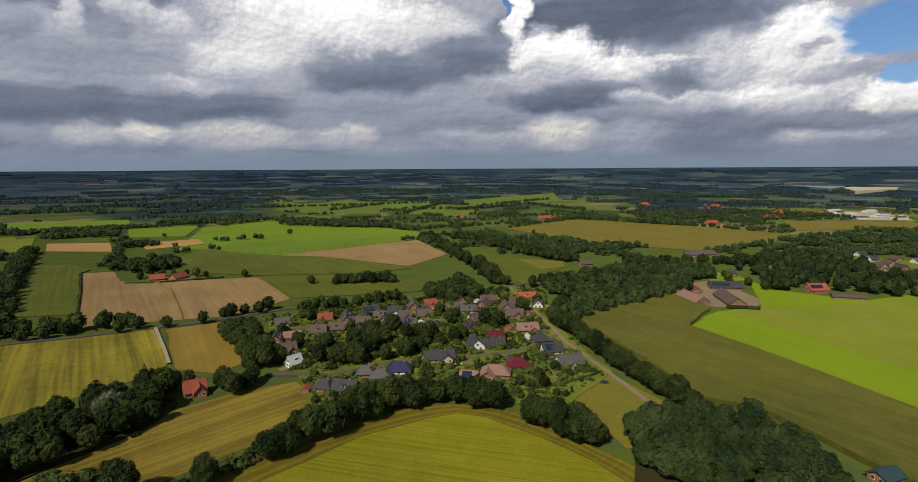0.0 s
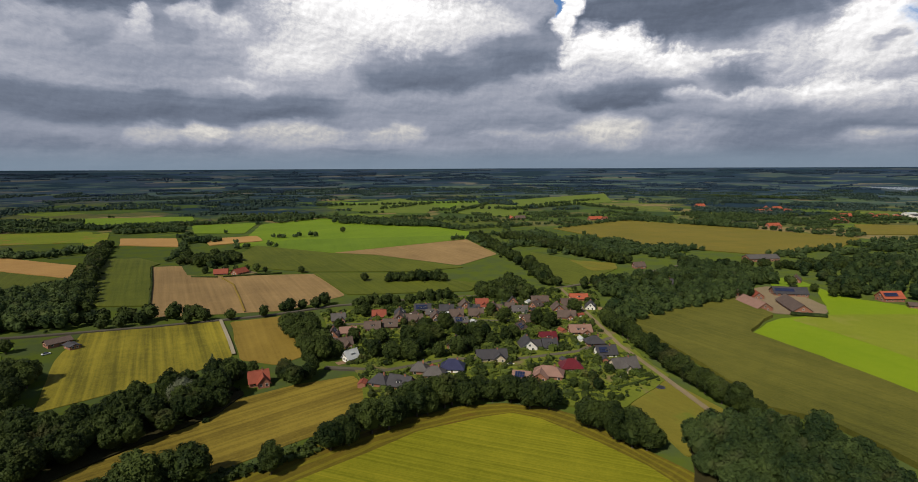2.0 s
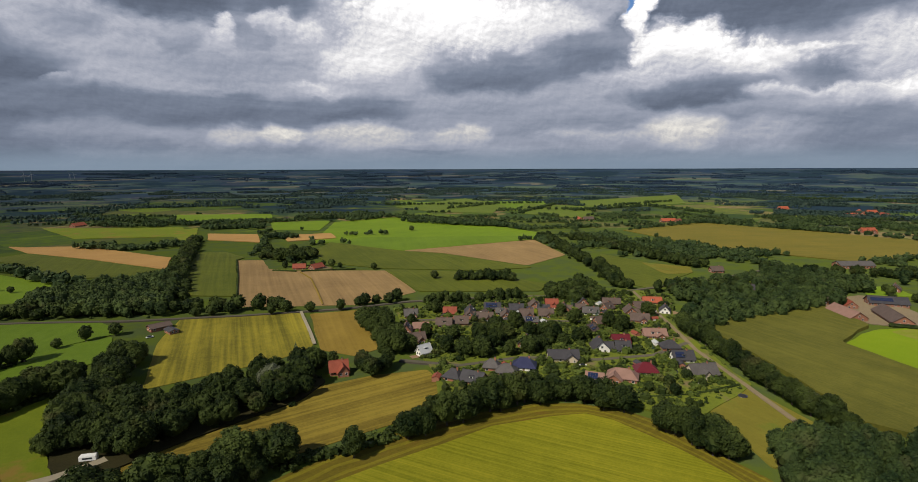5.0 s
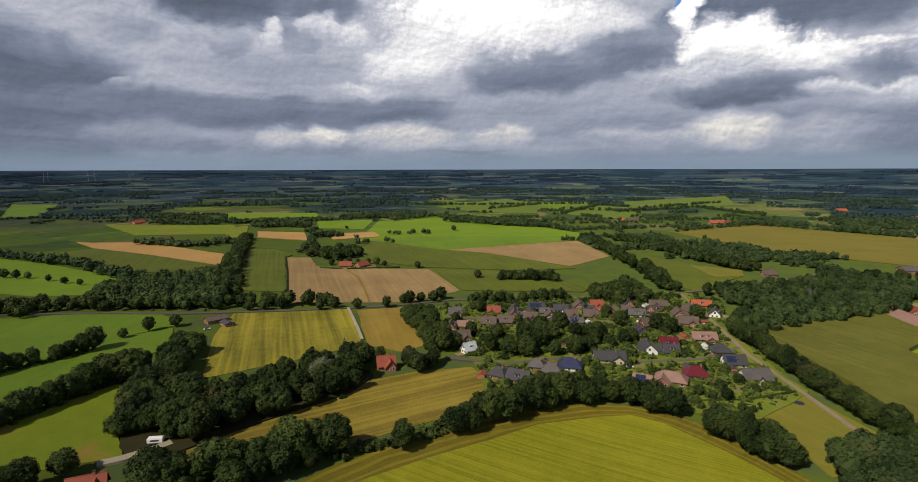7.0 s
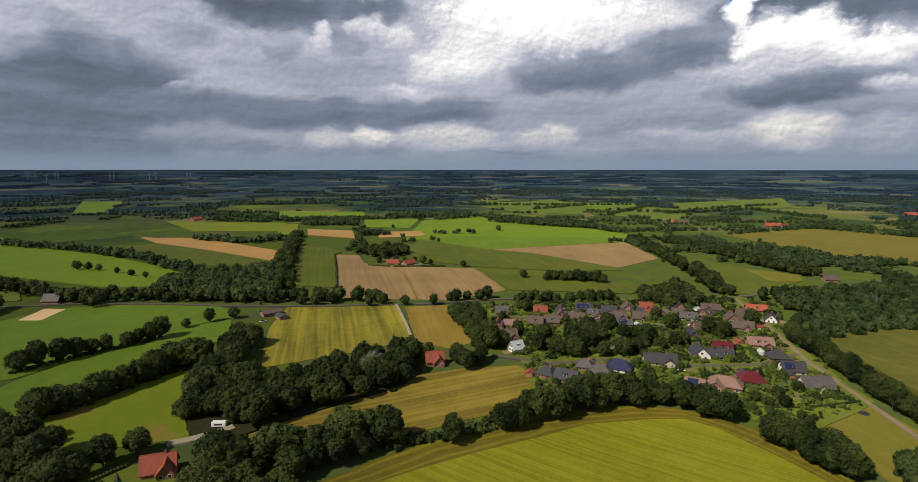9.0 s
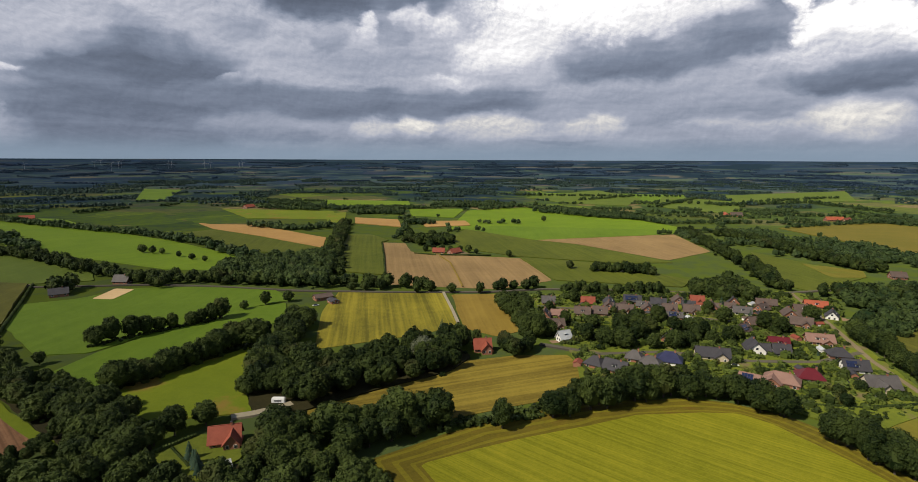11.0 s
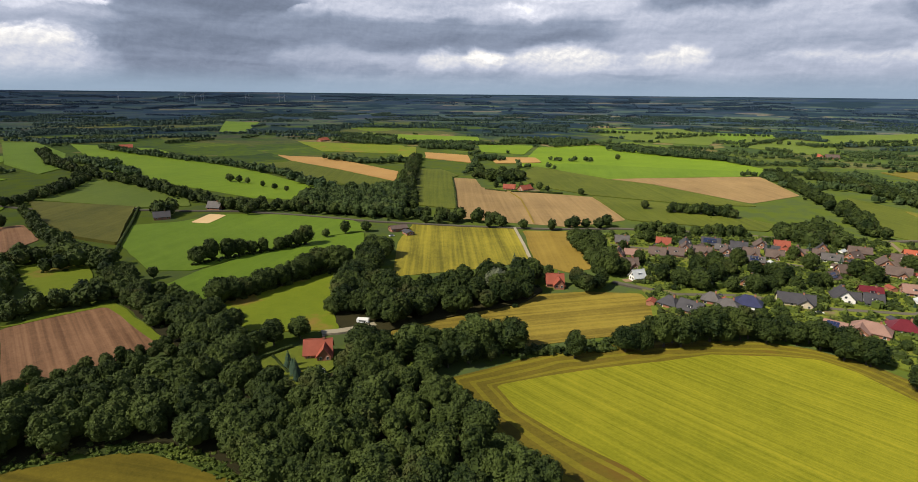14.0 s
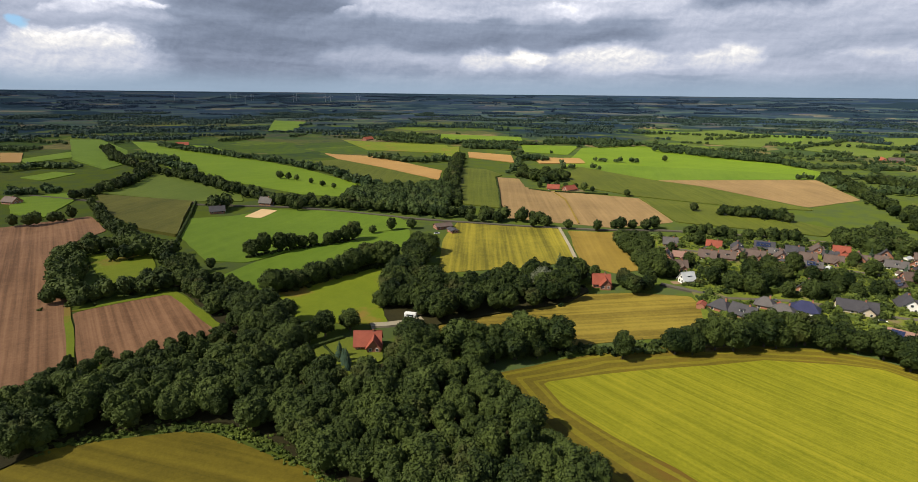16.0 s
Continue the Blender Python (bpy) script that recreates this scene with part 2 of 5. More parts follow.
def crop(name, dark, light, period=0.0, turn=0.0, contrast=0.5, other=None, rough=0.9, wide=0.0):
    """Crop or soil: large patches, fine grain, and rows along one bearing."""
    m, n, bsdf = material(name, rough, 0.12)
    dark, light, other = (c and (c[0] * 1.05, c[1], c[2] * 0.82) for c in (dark, light, other))
    p = where(n)
    big = n.noise(p, 0.018, 4, 0.6)
    mid = n.noise(p, 0.14, 4, 0.65)
    fine = n.noise(p, 0.9, 5, 0.8)
    v = n.math("MULTIPLY_ADD", n.math("SUBTRACT", mid, 0.5), 0.7, n.math("MULTIPLY_ADD", n.math("SUBTRACT", big, 0.5), 1.3, 0.5))
    v = n.math("MULTIPLY_ADD", n.math("SUBTRACT", fine, 0.5), 1.25, v)
    if period:
        rows = stripes(n, turned(n, p, turn), period)
        v = n.math("MULTIPLY_ADD", n.math("SUBTRACT", rows, 0.5), contrast, v)
        if wide:
            v = n.math("MULTIPLY_ADD", n.math("SUBTRACT", stripes(n, turned(n, p, turn), wide, 260.0), 0.5), contrast * 0.7, v)
    color = n.mix(n.math("ADD", v, 0.0, clamp=True), dark, light)
    if other:
        color = n.mix(n.step(n.noise(p, 0.035, 5, 0.6), 0.54, 0.66), color, other)
    n.put(bsdf.inputs["Base Color"], color)
    bump(n, bsdf, fine, 0.5, 0.3)
    return m


MEADOW = crop("mown_meadow", (0.090, 0.104, 0.006), (0.180, 0.178, 0.014), 0.9, -74, 0.75, wide=2.2)
ARCS = crop("curved_mowing", (0.078, 0.066, 0.008), (0.160, 0.132, 0.015), 3.5, 70, 0.8, wide=9)
MARGIN = crop("mown_margin", (0.055, 0.048, 0.007), (0.112, 0.094, 0.012), 2.0, 40, 0.4, other=(0.088, 0.060, 0.011))
MARGIN_PALE = crop("pale_mown_swath", (0.078, 0.074, 0.008), (0.150, 0.134, 0.014), 2.0, 40, 0.4)
# dark leaf litter, made darker still to paint in the shade between trees
FLOOR = crop("litter_with_painted_shade", (0.014, 0.014, 0.007), (0.036, 0.034, 0.014))
STUBBLE = crop("ochre_stubble", (0.080, 0.063, 0.012), (0.186, 0.150, 0.028), 2.6, 44, 0.95, wide=8)
STRIPED = crop("striped_grass", (0.082, 0.080, 0.012), (0.225, 0.200, 0.026), 3.0, -34, 0.9, wide=11)
STRAW = crop("straw_stubble", (0.130, 0.094, 0.020), (0.210, 0.154, 0.036), 3.6, -31, 0.6, wide=12)
TAN = crop("bare_tan", (0.140, 0.098, 0.052), (0.235, 0.165, 0.088), 2.6, -33, 0.6, wide=20)
ORANGE = crop("ripe_grain", (0.245, 0.150, 0.062), (0.345, 0.220, 0.092), 9.0, 60, 0.2)
PLOUGH = crop("ploughed_soil", (0.105, 0.056, 0.034), (0.225, 0.128, 0.082), 2.0, -73, 0.95, wide=7)
MAIZE = crop("maize", (0.044, 0.050, 0.010), (0.100, 0.102, 0.021), 1.2, -32, 0.5, wide=14)
BEET = crop("dark_leaf_crop", (0.042, 0.058, 0.008), (0.088, 0.106, 0.015), 2.6, -34, 0.6)
GRASS = crop("pasture", (0.062, 0.114, 0.009), (0.104, 0.168, 0.016), 5.0, -20, 0.35)
BRIGHT = crop("bright_pasture", (0.078, 0.138, 0.008), (0.122, 0.192, 0.013), 7.0, 20, 0.40)
LIME = crop("lime_pasture", (0.096, 0.160, 0.004), (0.134, 0.196, 0.008), 6.0, -20, 0.25)
DULL_LIME = crop("grazed_pasture", (0.100, 0.134, 0.012), (0.148, 0.176, 0.020), 5.0, -20, 0.2, other=(0.14, 0.16, 0.03))
DRY = crop("dry_grass", (0.080, 0.082, 0.014), (0.140, 0.128, 0.024), 5.0, -35, 0.4, other=(0.085, 0.110, 0.018))
OLIVE = crop("olive_grass", (0.082, 0.122, 0.008), (0.142, 0.178, 0.014), other=(0.17, 0.125, 0.03))
BROWNISH = crop("brown_crop", (0.080, 0.080, 0.014), (0.132, 0.110, 0.022), 9.0, 70, 0.4)
LAWN = crop("garden_lawn", (0.045, 0.066, 0.012), (0.130, 0.160, 0.020), other=(0.12, 0.098, 0.066))
DULL = crop("rough_pasture", (0.056, 0.090, 0.014), (0.094, 0.132, 0.022), 6.0, -30, 0.4)
PAVING = crop("brick_paving", (0.14, 0.095, 0.070), (0.25, 0.18, 0.14))
SAND = crop("riding_sand", (0.45, 0.33, 0.20), (0.58, 0.44, 0.29))
QUARRY = crop("pale_gravel", (0.24, 0.23, 0.20), (0.34, 0.32, 0.28))
ASPHALT = crop("asphalt", (0.060, 0.057, 0.054), (0.095, 0.090, 0.084))
CONCRETE = crop("concrete_path", (0.20, 0.185, 0.16), (0.29, 0.27, 0.24))
DIRT = crop("sandy_track", (0.110, 0.092, 0.070), (0.180, 0.150, 0.118))


def land():
    """Country out to the horizon: a patchwork of small fields and dark woods, far out blue with painted haze."""
    m, n, bsdf = material("open_country", 1.0, 0.0)
    p = where(n)
    warped = n.make("ShaderNodeVectorMath")
    warped.operation = "ADD"
    wob = n.make("ShaderNodeTexNoise")
    n.put(wob.inputs["Vector"], p)
    wob.inputs["Scale"].default_value = 0.004
    scaled = n.make("ShaderNodeVectorMath")
    scaled.operation = "SCALE"
    n.put(scaled.inputs[0], wob.outputs["Color"])
    scaled.inputs["Scale"].default_value = 110
    n.put(warped.inputs[0], p)
    n.put(warped.inputs[1], scaled.outputs[0])
    cells = n.make("ShaderNodeTexVoronoi")
    cells.distance = "CHEBYCHEV"
    n.put(cells.inputs["Vector"], turned(n, warped.outputs[0], 24))
    cells.inputs["Scale"].default_value = 0.0105
    pick = n.make("ShaderNodeSeparateColor")
    n.put(pick.inputs[0], cells.outputs["Color"])
    fields = n.ramp(pick.outputs[0], ((0.0, (0.036, 0.058, 0.020)), (0.25, (0.070, 0.104, 0.020)), (0.42, (0.044, 0.068, 0.020)), (0.55, (0.110, 0.150, 0.022)), (0.70, (0.090, 0.092, 0.034)), (0.86, (0.064, 0.094, 0.022)), (0.96, (0.19, 0.145, 0.070))))
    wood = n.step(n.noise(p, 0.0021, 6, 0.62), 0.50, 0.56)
    grain = n.noise(p, 0.05, 5, 0.7)
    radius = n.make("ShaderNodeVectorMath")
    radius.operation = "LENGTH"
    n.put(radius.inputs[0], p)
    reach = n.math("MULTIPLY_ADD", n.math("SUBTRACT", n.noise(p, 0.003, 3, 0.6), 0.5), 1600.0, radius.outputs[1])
    # how much painted haze the land takes, growing with distance
    haze_share = n.step(reach, 1600, 2300)
    verge = n.mix(grain, (0.046, 0.068, 0.012), (0.092, 0.118, 0.020))
    fields = n.mix(n.step(reach, 1150, 750), fields, verge)
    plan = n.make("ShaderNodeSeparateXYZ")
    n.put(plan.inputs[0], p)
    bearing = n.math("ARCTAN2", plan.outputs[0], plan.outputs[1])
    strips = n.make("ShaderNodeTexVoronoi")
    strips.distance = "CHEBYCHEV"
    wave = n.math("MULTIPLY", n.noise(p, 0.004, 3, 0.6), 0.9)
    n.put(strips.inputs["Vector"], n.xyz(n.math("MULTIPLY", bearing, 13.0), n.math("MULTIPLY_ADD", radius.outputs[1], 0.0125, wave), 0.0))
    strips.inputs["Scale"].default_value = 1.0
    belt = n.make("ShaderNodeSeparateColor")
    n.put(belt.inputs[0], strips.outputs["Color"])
    # far strips of land with haze and cloud shade put into their blue colours
    hazy_land = n.ramp(belt.outputs[1], ((0.0, (0.013, 0.026, 0.066)), (0.35, (0.022, 0.040, 0.078)), (0.52, (0.050, 0.082, 0.078)), (0.64, (0.020, 0.038, 0.076)), (0.80, (0.074, 0.104, 0.072)), (0.88, (0.030, 0.052, 0.078)), (0.97, (0.125, 0.116, 0.098))))
    fields = n.mix(n.math("MULTIPLY", haze_share, 0.9), fields, hazy_land)
    # towards the skyline the painted haze deepens to one navy
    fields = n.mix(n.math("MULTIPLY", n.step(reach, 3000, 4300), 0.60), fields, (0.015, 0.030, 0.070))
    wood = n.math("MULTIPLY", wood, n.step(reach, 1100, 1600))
    # far woods carry the same haze blue in their dark colour
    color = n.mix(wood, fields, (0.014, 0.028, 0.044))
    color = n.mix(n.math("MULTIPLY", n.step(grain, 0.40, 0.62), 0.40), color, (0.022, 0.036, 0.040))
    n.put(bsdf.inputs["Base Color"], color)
    bump(n, bsdf, grain, 0.4, 2.0)
    return m


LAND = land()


def leaves(name, dark, light, warm):
    m, n, bsdf = material(name, 0.68, 0.10)
    p = where(n)
    geo = n.make("ShaderNodeNewGeometry")
    info = n.make("ShaderNodeObjectInfo")
    tree = n.noise(p, 0.085, 2, 0.5)
    leaf = geo.outputs["Random Per Island"]
    v = n.math("MULTIPLY_ADD", n.math("SUBTRACT", leaf, 0.5), 0.50, n.math("MULTIPLY_ADD", n.math("SUBTRACT", tree, 0.5), 2.0, 0.45))
    v = n.math("MULTIPLY_ADD", n.math("SUBTRACT", info.outputs["Random"], 0.5), 0.4, v, clamp=True)
    dark, light, warm = ((c[0] * 0.97, c[1], c[2] * 0.95) for c in (dark, light, warm))
    color = n.mix(v, dark, light)
    color = n.mix(n.math("MULTIPLY", n.step(n.noise(p, 0.06, 2, 0.5), 0.60, 0.76), 0.5), color, warm)
    n.put(bsdf.inputs["Base Color"], color)
    return m


LEAF = leaves("oak_leaves", (0.007, 0.015, 0.004), (0.054, 0.073, 0.017), (0.078, 0.072, 0.026))
LEAF_LIGHT = leaves("birch_leaves", (0.011, 0.024, 0.009), (0.058, 0.082, 0.024), (0.080, 0.080, 0.034))
LEAF_PALE = leaves("willow_leaves", (0.070, 0.080, 0.050), (0.130, 0.140, 0.095), (0.14, 0.14, 0.09))
# far trees: some distance haze is put into the leaf colour as blue
LEAF_FAR = leaves("hazy_far_leaves", (0.016, 0.033, 0.032), (0.050, 0.078, 0.062), (0.068, 0.085, 0.058))
LEAF_MID = leaves("belt_leaves", (0.015, 0.030, 0.012), (0.060, 0.086, 0.028), (0.080, 0.086, 0.034))
# skyline trees: stronger distance haze painted into the leaves, not another species
LEAF_HAZE = leaves("haze_blue_leaves", (0.013, 0.028, 0.056), (0.034, 0.058, 0.098), (0.038, 0.058, 0.084))
SHRUB = leaves("garden_shrubs", (0.026, 0.046, 0.010), (0.110, 0.138, 0.026), (0.15, 0.11, 0.050))
SPRUCE = leaves("spruce_needles", (0.016, 0.034, 0.022), (0.045, 0.075, 0.050), (0.05, 0.08, 0.05))


def plain(name, a, b, scale=0.8, rough=0.7, spec=0.3, grain=0.15, metal=0.0):
    m, n, bsdf = material(name, rough, spec)
    p = where(n)
    info = n.make("ShaderNodeObjectInfo")
    v = n.math("MULTIPLY_ADD", n.math("SUBTRACT", n.noise(p, scale * 6, 3, 0.7), 0.5), 0.6, n.noise(p, scale, 4, 0.6))
    v = n.math("MULTIPLY_ADD", n.math("SUBTRACT", info.outputs["Random"], 0.5), 0.3, v, clamp=True)
    n.put(bsdf.inputs["Base Color"], n.mix(v, a, b))
    bsdf.inputs["Metallic"].default_value = metal
    bump(n, bsdf, n.noise(p, scale * 8, 3, 0.6), grain, 0.05)
    return m


def roofing(name, a, b, rough=0.6):
    """Roof covering with tile courses every third of a metre, moss and weather stains."""
    m, n, bsdf = material(name, rough + 0.1, 0.2)
    p = where(n)
    split_z = n.make("ShaderNodeSeparateXYZ")
    n.put(split_z.inputs[0], p)
    course = n.math("PINGPONG", n.math("MULTIPLY", split_z.outputs[2], 4.5), 0.5)
    v = n.math("MULTIPLY_ADD", n.math("SUBTRACT", n.noise(p, 2.5, 4, 0.7), 0.5), 0.7, n.noise(p, 0.35, 4, 0.6))
    v = n.math("MULTIPLY_ADD", n.math("SUBTRACT", course, 0.25), 0.5, v, clamp=True)
    n.put(bsdf.inputs["Base Color"], n.mix(v, a, b))
    bump(n, bsdf, course, 0.6, 0.06)
    return m


ROOF = {
    "red": roofing("red_clay_tiles", (0.17, 0.042, 0.026), (0.29, 0.082, 0.050)),
    "orange": roofing("orange_clay_tiles", (0.26, 0.062, 0.032), (0.40, 0.110, 0.058)),
    "pink": roofing("faded_pink_tiles", (0.18, 0.105, 0.082), (0.29, 0.175, 0.140)),
    "maroon": roofing("maroon_glazed_tiles", (0.085, 0.010, 0.016), (0.14, 0.020, 0.028), 0.35),
    "brown": roofing("brown_tiles", (0.066, 0.048, 0.041), (0.135, 0.098, 0.083)),
    "dark": roofing("anthracite_tiles", (0.030, 0.029, 0.034), (0.070, 0.068, 0.076)),
    "grey": roofing("grey_tiles", (0.060, 0.055, 0.054), (0.125, 0.115, 0.112)),
    "blue": roofing("dark_blue_glazed_tiles", (0.020, 0.022, 0.060), (0.045, 0.050, 0.105), 0.25),
    "teal": roofing("dark_teal_sheet_roof", (0.020, 0.048, 0.050), (0.035, 0.075, 0.076), 0.4),
    "pale": roofing("pale_sheet_roof", (0.36, 0.38, 0.40), (0.50, 0.52, 0.53), 0.4),
}
WALL = {
    "brick": plain("red_brick_wall", (0.22, 0.095, 0.060), (0.32, 0.150, 0.095), 1.2),
    "white": plain("white_render", (0.68, 0.66, 0.62), (0.80, 0.79, 0.76), 0.5),
    "cream": plain("cream_brick", (0.45, 0.38, 0.28), (0.58, 0.50, 0.38), 0.8),
}
TRIM = plain("white_trim", (0.70, 0.70, 0.68), (0.80, 0.80, 0.78), 1.0, 0.5)
GLASS = plain("window_glass", (0.020, 0.025, 0.030), (0.035, 0.042, 0.050), 1.0, 0.08, 0.6, 0.0)
PANEL = plain("solar_cells", (0.012, 0.018, 0.050), (0.025, 0.035, 0.085), 1.0, 0.15, 0.6, 0.0)
WOOD = plain("weathered_wood", (0.12, 0.085, 0.055), (0.20, 0.15, 0.10), 1.5)
BARK = plain("bark", (0.060, 0.048, 0.036), (0.11, 0.09, 0.07), 2.0, 0.9)
METAL = plain("pale_painted_metal", (0.60, 0.61, 0.62), (0.72, 0.73, 0.74), 1.0, 0.4)
WATER = plain("pond_water", (0.012, 0.014, 0.010), (0.022, 0.024, 0.016), 0.2, 0.08, 0.5, 0.02)
LAKE = plain("lake_water", (0.14, 0.19, 0.21), (0.18, 0.23, 0.25), 0.02, 0.15, 0.5, 0.02)
GREY_STEEL = plain("grey_steel", (0.13, 0.155, 0.19), (0.19, 0.215, 0.25), 1.0, 0.5)
DARK = plain("dark_rubber", (0.020, 0.020, 0.022), (0.035, 0.035, 0.038), 2.0, 0.6)

# ---------- mesh helpers ----------


def thing(name, x, y, turn, label, category, group="", z=0.0):
    ob = new(name)
    ob.matrix_world = pose(x, y, z, 0, 0, turn)
    return tagged(ob, label, category, group)


def part(name, bm, mat, parent=None, label=""):
    """Links a bmesh as one mesh object, under a thing or a part."""
    data = bpy.data.meshes.new(name)
    bm.to_mesh(data)
    bm.free()
    data.materials.append(mat)
    ob = new(name, data)
    if parent is not None:
        ob.parent = parent
    return tagged(ob, label)


def box(bm, x0, x1, y0, y1, z0, z1):
    v = [bm.verts.new((x, y, z)) for z in (z0, z1) for x, y in ((x0, y0), (x1, y0), (x1, y1), (x0, y1))]
    for f in ((3, 2, 1, 0), (4, 5, 6, 7), (0, 1, 5, 4), (1, 2, 6, 5), (2, 3, 7, 6), (3, 0, 4, 7)):
        bm.faces.new([v[i] for i in f])
    return bm


def boxed(*size):
    return box(bmesh.new(), *size)


def tube(bm, a, b, ra, rb, sides=6):
    a, b = Vector(a), Vector(b)
    turn = (b - a).to_track_quat("Z", "Y")
    rings = []
    for c, r in ((a, ra), (b, rb)):
        rings.append([bm.verts.new(c + turn @ Vector((r * math.cos(k * math.tau / sides), r * math.sin(k * math.tau / sides), 0))) for k in range(sides)])
    for k in range(sides):
        bm.faces.new((rings[0][k], rings[0][(k + 1) % sides], rings[1][(k + 1) % sides], rings[1][k]))
    bm.faces.new(rings[1])
    bm.faces.new(rings[0][::-1])
    return bm


def quads(name, verts, mat, parent=None):
    """One mesh from an array of separate quads, shape (n, 4, 3)."""
    count = len(verts)
    data = bpy.data.meshes.new(name)
    data.vertices.add(count * 4)
    data.vertices.foreach_set("co", np.asarray(verts, np.float32).ravel())
    data.loops.add(count * 4)
    data.loops.foreach_set("vertex_index", np.arange(count * 4, dtype=np.int32))
    data.polygons.add(count)
    data.polygons.foreach_set("loop_start", np.arange(0, count * 4, 4, dtype=np.int32))
    data.update(calc_edges=True)
    data.materials.append(mat)
    ob = new(name, data)
    if parent is not None:
        ob.parent = parent
    return ob


def smooth_ring(points, steps=6, soft=0.22):
    """Rounds the corners of a plan outline and makes its edges a little uneven."""
    out = []
    n = len(points)
    for i in range(n):
        p, q, r = (Vector(points[(i + k) % n]) for k in (-1, 0, 1))
        a, b = q.lerp(p, min(soft, 9 / max(1, (p - q).length))), q.lerp(r, min(soft, 9 / max(1, (r - q).length)))
        out += [a.lerp(q, 0.7).lerp(b, 0.0), a.lerp(q, 0.75).lerp(b.lerp(q, 0.75), 0.5), b.lerp(q, 0.7)]
    ring = []
    for i, p in enumerate(out):
        q = out[(i + 1) % len(out)]
        k = max(1, int((q - p).length / 12))
        ring += [p.lerp(q, j / k) for j in range(k)]
    return [p + Vector((noise.noise((p.x * 0.08, p.y * 0.08, 3)), noise.noise((p.x * 0.08, p.y * 0.08, 9)))) * 1.3 for p in ring]


LEVEL, FIELDS = [0.0], []


def field(name, points, height, mat, label, category="field", low=0.0):
    """A crop standing on the ground: flat top, upright edge, uneven outline."""
    LEVEL[0] += 0.011
    FIELDS.append(points)
    top = height + LEVEL[0]
    ring = smooth_ring(points)
    bm = bmesh.new()
    up = [bm.verts.new((p.x, p.y, top)) for p in ring]
    down = [bm.verts.new((p.x, p.y, low - 0.05)) for p in ring]
    face = bm.faces.new(up)
    for i in range(len(ring)):
        bm.faces.new((down[i], down[(i + 1) % len(ring)], up[(i + 1) % len(ring)], up[i]))
    bmesh.ops.triangulate(bm, faces=[face])
    bmesh.ops.recalc_face_normals(bm, faces=bm.faces[:])
    return tagged(part(name, bm, mat), label, category, kind="structure")


def strip(name, points, width, mat, label, top=0.12, category="road"):
    """A road along a plan line."""
    LEVEL[0] += 0.006
    z = top + LEVEL[0]
    line = []
    for p, q in zip(points, points[1:]):
        p, q = Vector(p), Vector(q)
        k = max(1, int((q - p).length / 8))
        line += [p.lerp(q, j / k) for j in range(k)]
    line.append(Vector(points[-1]))
    bm = bmesh.new()
    rows = []
    for i, p in enumerate(line):
        d = (line[min(i + 2, len(line) - 1)] - line[max(i - 2, 0)]).normalized()
        s = Vector((-d.y, d.x)) * width / 2
        rows.append([bm.verts.new((*(p + s), -0.05)), bm.verts.new((*(p + s * 0.97), z)), bm.verts.new((*(p - s * 0.97), z)), bm.verts.new((*(p - s), -0.05))])
    for a, b in zip(rows, rows[1:]):
        for k in range(3):
            bm.faces.new((a[k], a[k + 1], b[k + 1], b[k]))
    return tagged(part(name, bm, mat), label, category, kind="structure")


# ---------- ground to the horizon ----------
def rise(r):
    """Height of the land: flat, then climbing gently to the skyline."""
    s = min(1, max(0, (r - 2300) / 2500))
    return 97 * s * s * (3 - 2 * s)


def ground():
    bm = bmesh.new()
    radii = [60, 140, 260, 420, 640, 900, 1250, 1650, 2100, 2400, 2700, 3000, 3300, 3600, 3900, 4200, 4500, 4850]
    middle = bm.verts.new((-10, -10, 0))
    last = None
    for r in radii:
        ring = []
        for k in range(120):
            a = k * math.tau / 120
            z = rise(r) + (noise.noise((math.cos(a) * 6, math.sin(a) * 6, r / 900)) * 2.5 * min(1, max(0, r - 2400) / 1500))
            ring.append(bm.verts.new((-10 + r * math.cos(a), -10 + r * math.sin(a), z)))
        for k in range(120):
            if last is None:
                bm.faces.new((middle, ring[k], ring[(k + 1) % 120]))
            else:
                bm.faces.new((last[k], ring[k], ring[(k + 1) % 120], last[(k + 1) % 120]))
        last = ring
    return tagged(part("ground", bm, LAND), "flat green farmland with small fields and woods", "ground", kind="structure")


ground()

MEADOW_EDGE = [(-111, 119), (-96, 147), (-68, 181), (-51, 197), (-33, 206), (-19, 214), (-2, 218), (18, 214), (30, 207), (48, 184), (67, 160), (100, 112), (90, 60), (20, 52), (-30, 82), (-53, 89), (-64, 92), (-78, 97), (-94, 106)]
MEADOW_HEART = [(-95, 124), (-70, 155), (-52, 172), (-36, 189), (-13, 203), (1, 208), (13, 204), (32, 189), (47, 171), (60, 150), (88, 108), (80, 70), (20, 72), (-30, 101), (-46, 106), (-65, 109), (-83, 115)]
field("field_margin", MEADOW_EDGE, 0.10, MARGIN, "brownish mown headland around a yellow-green meadow")


def even(points, count):
    """The outline walked in equal steps from its first corner."""
    ends = points[1:] + points[:1]
    lengths = [math.dist(p, q) for p, q in zip(points, ends)]
    total, out = sum(lengths), []
    for k in range(count):
        d, i = k * total / count, 0
        while d > lengths[i]:
            d, i = d - lengths[i], i + 1
        out.append(tuple(a + (b - a) * d / lengths[i] for a, b in zip(points[i], ends[i])))
    return out


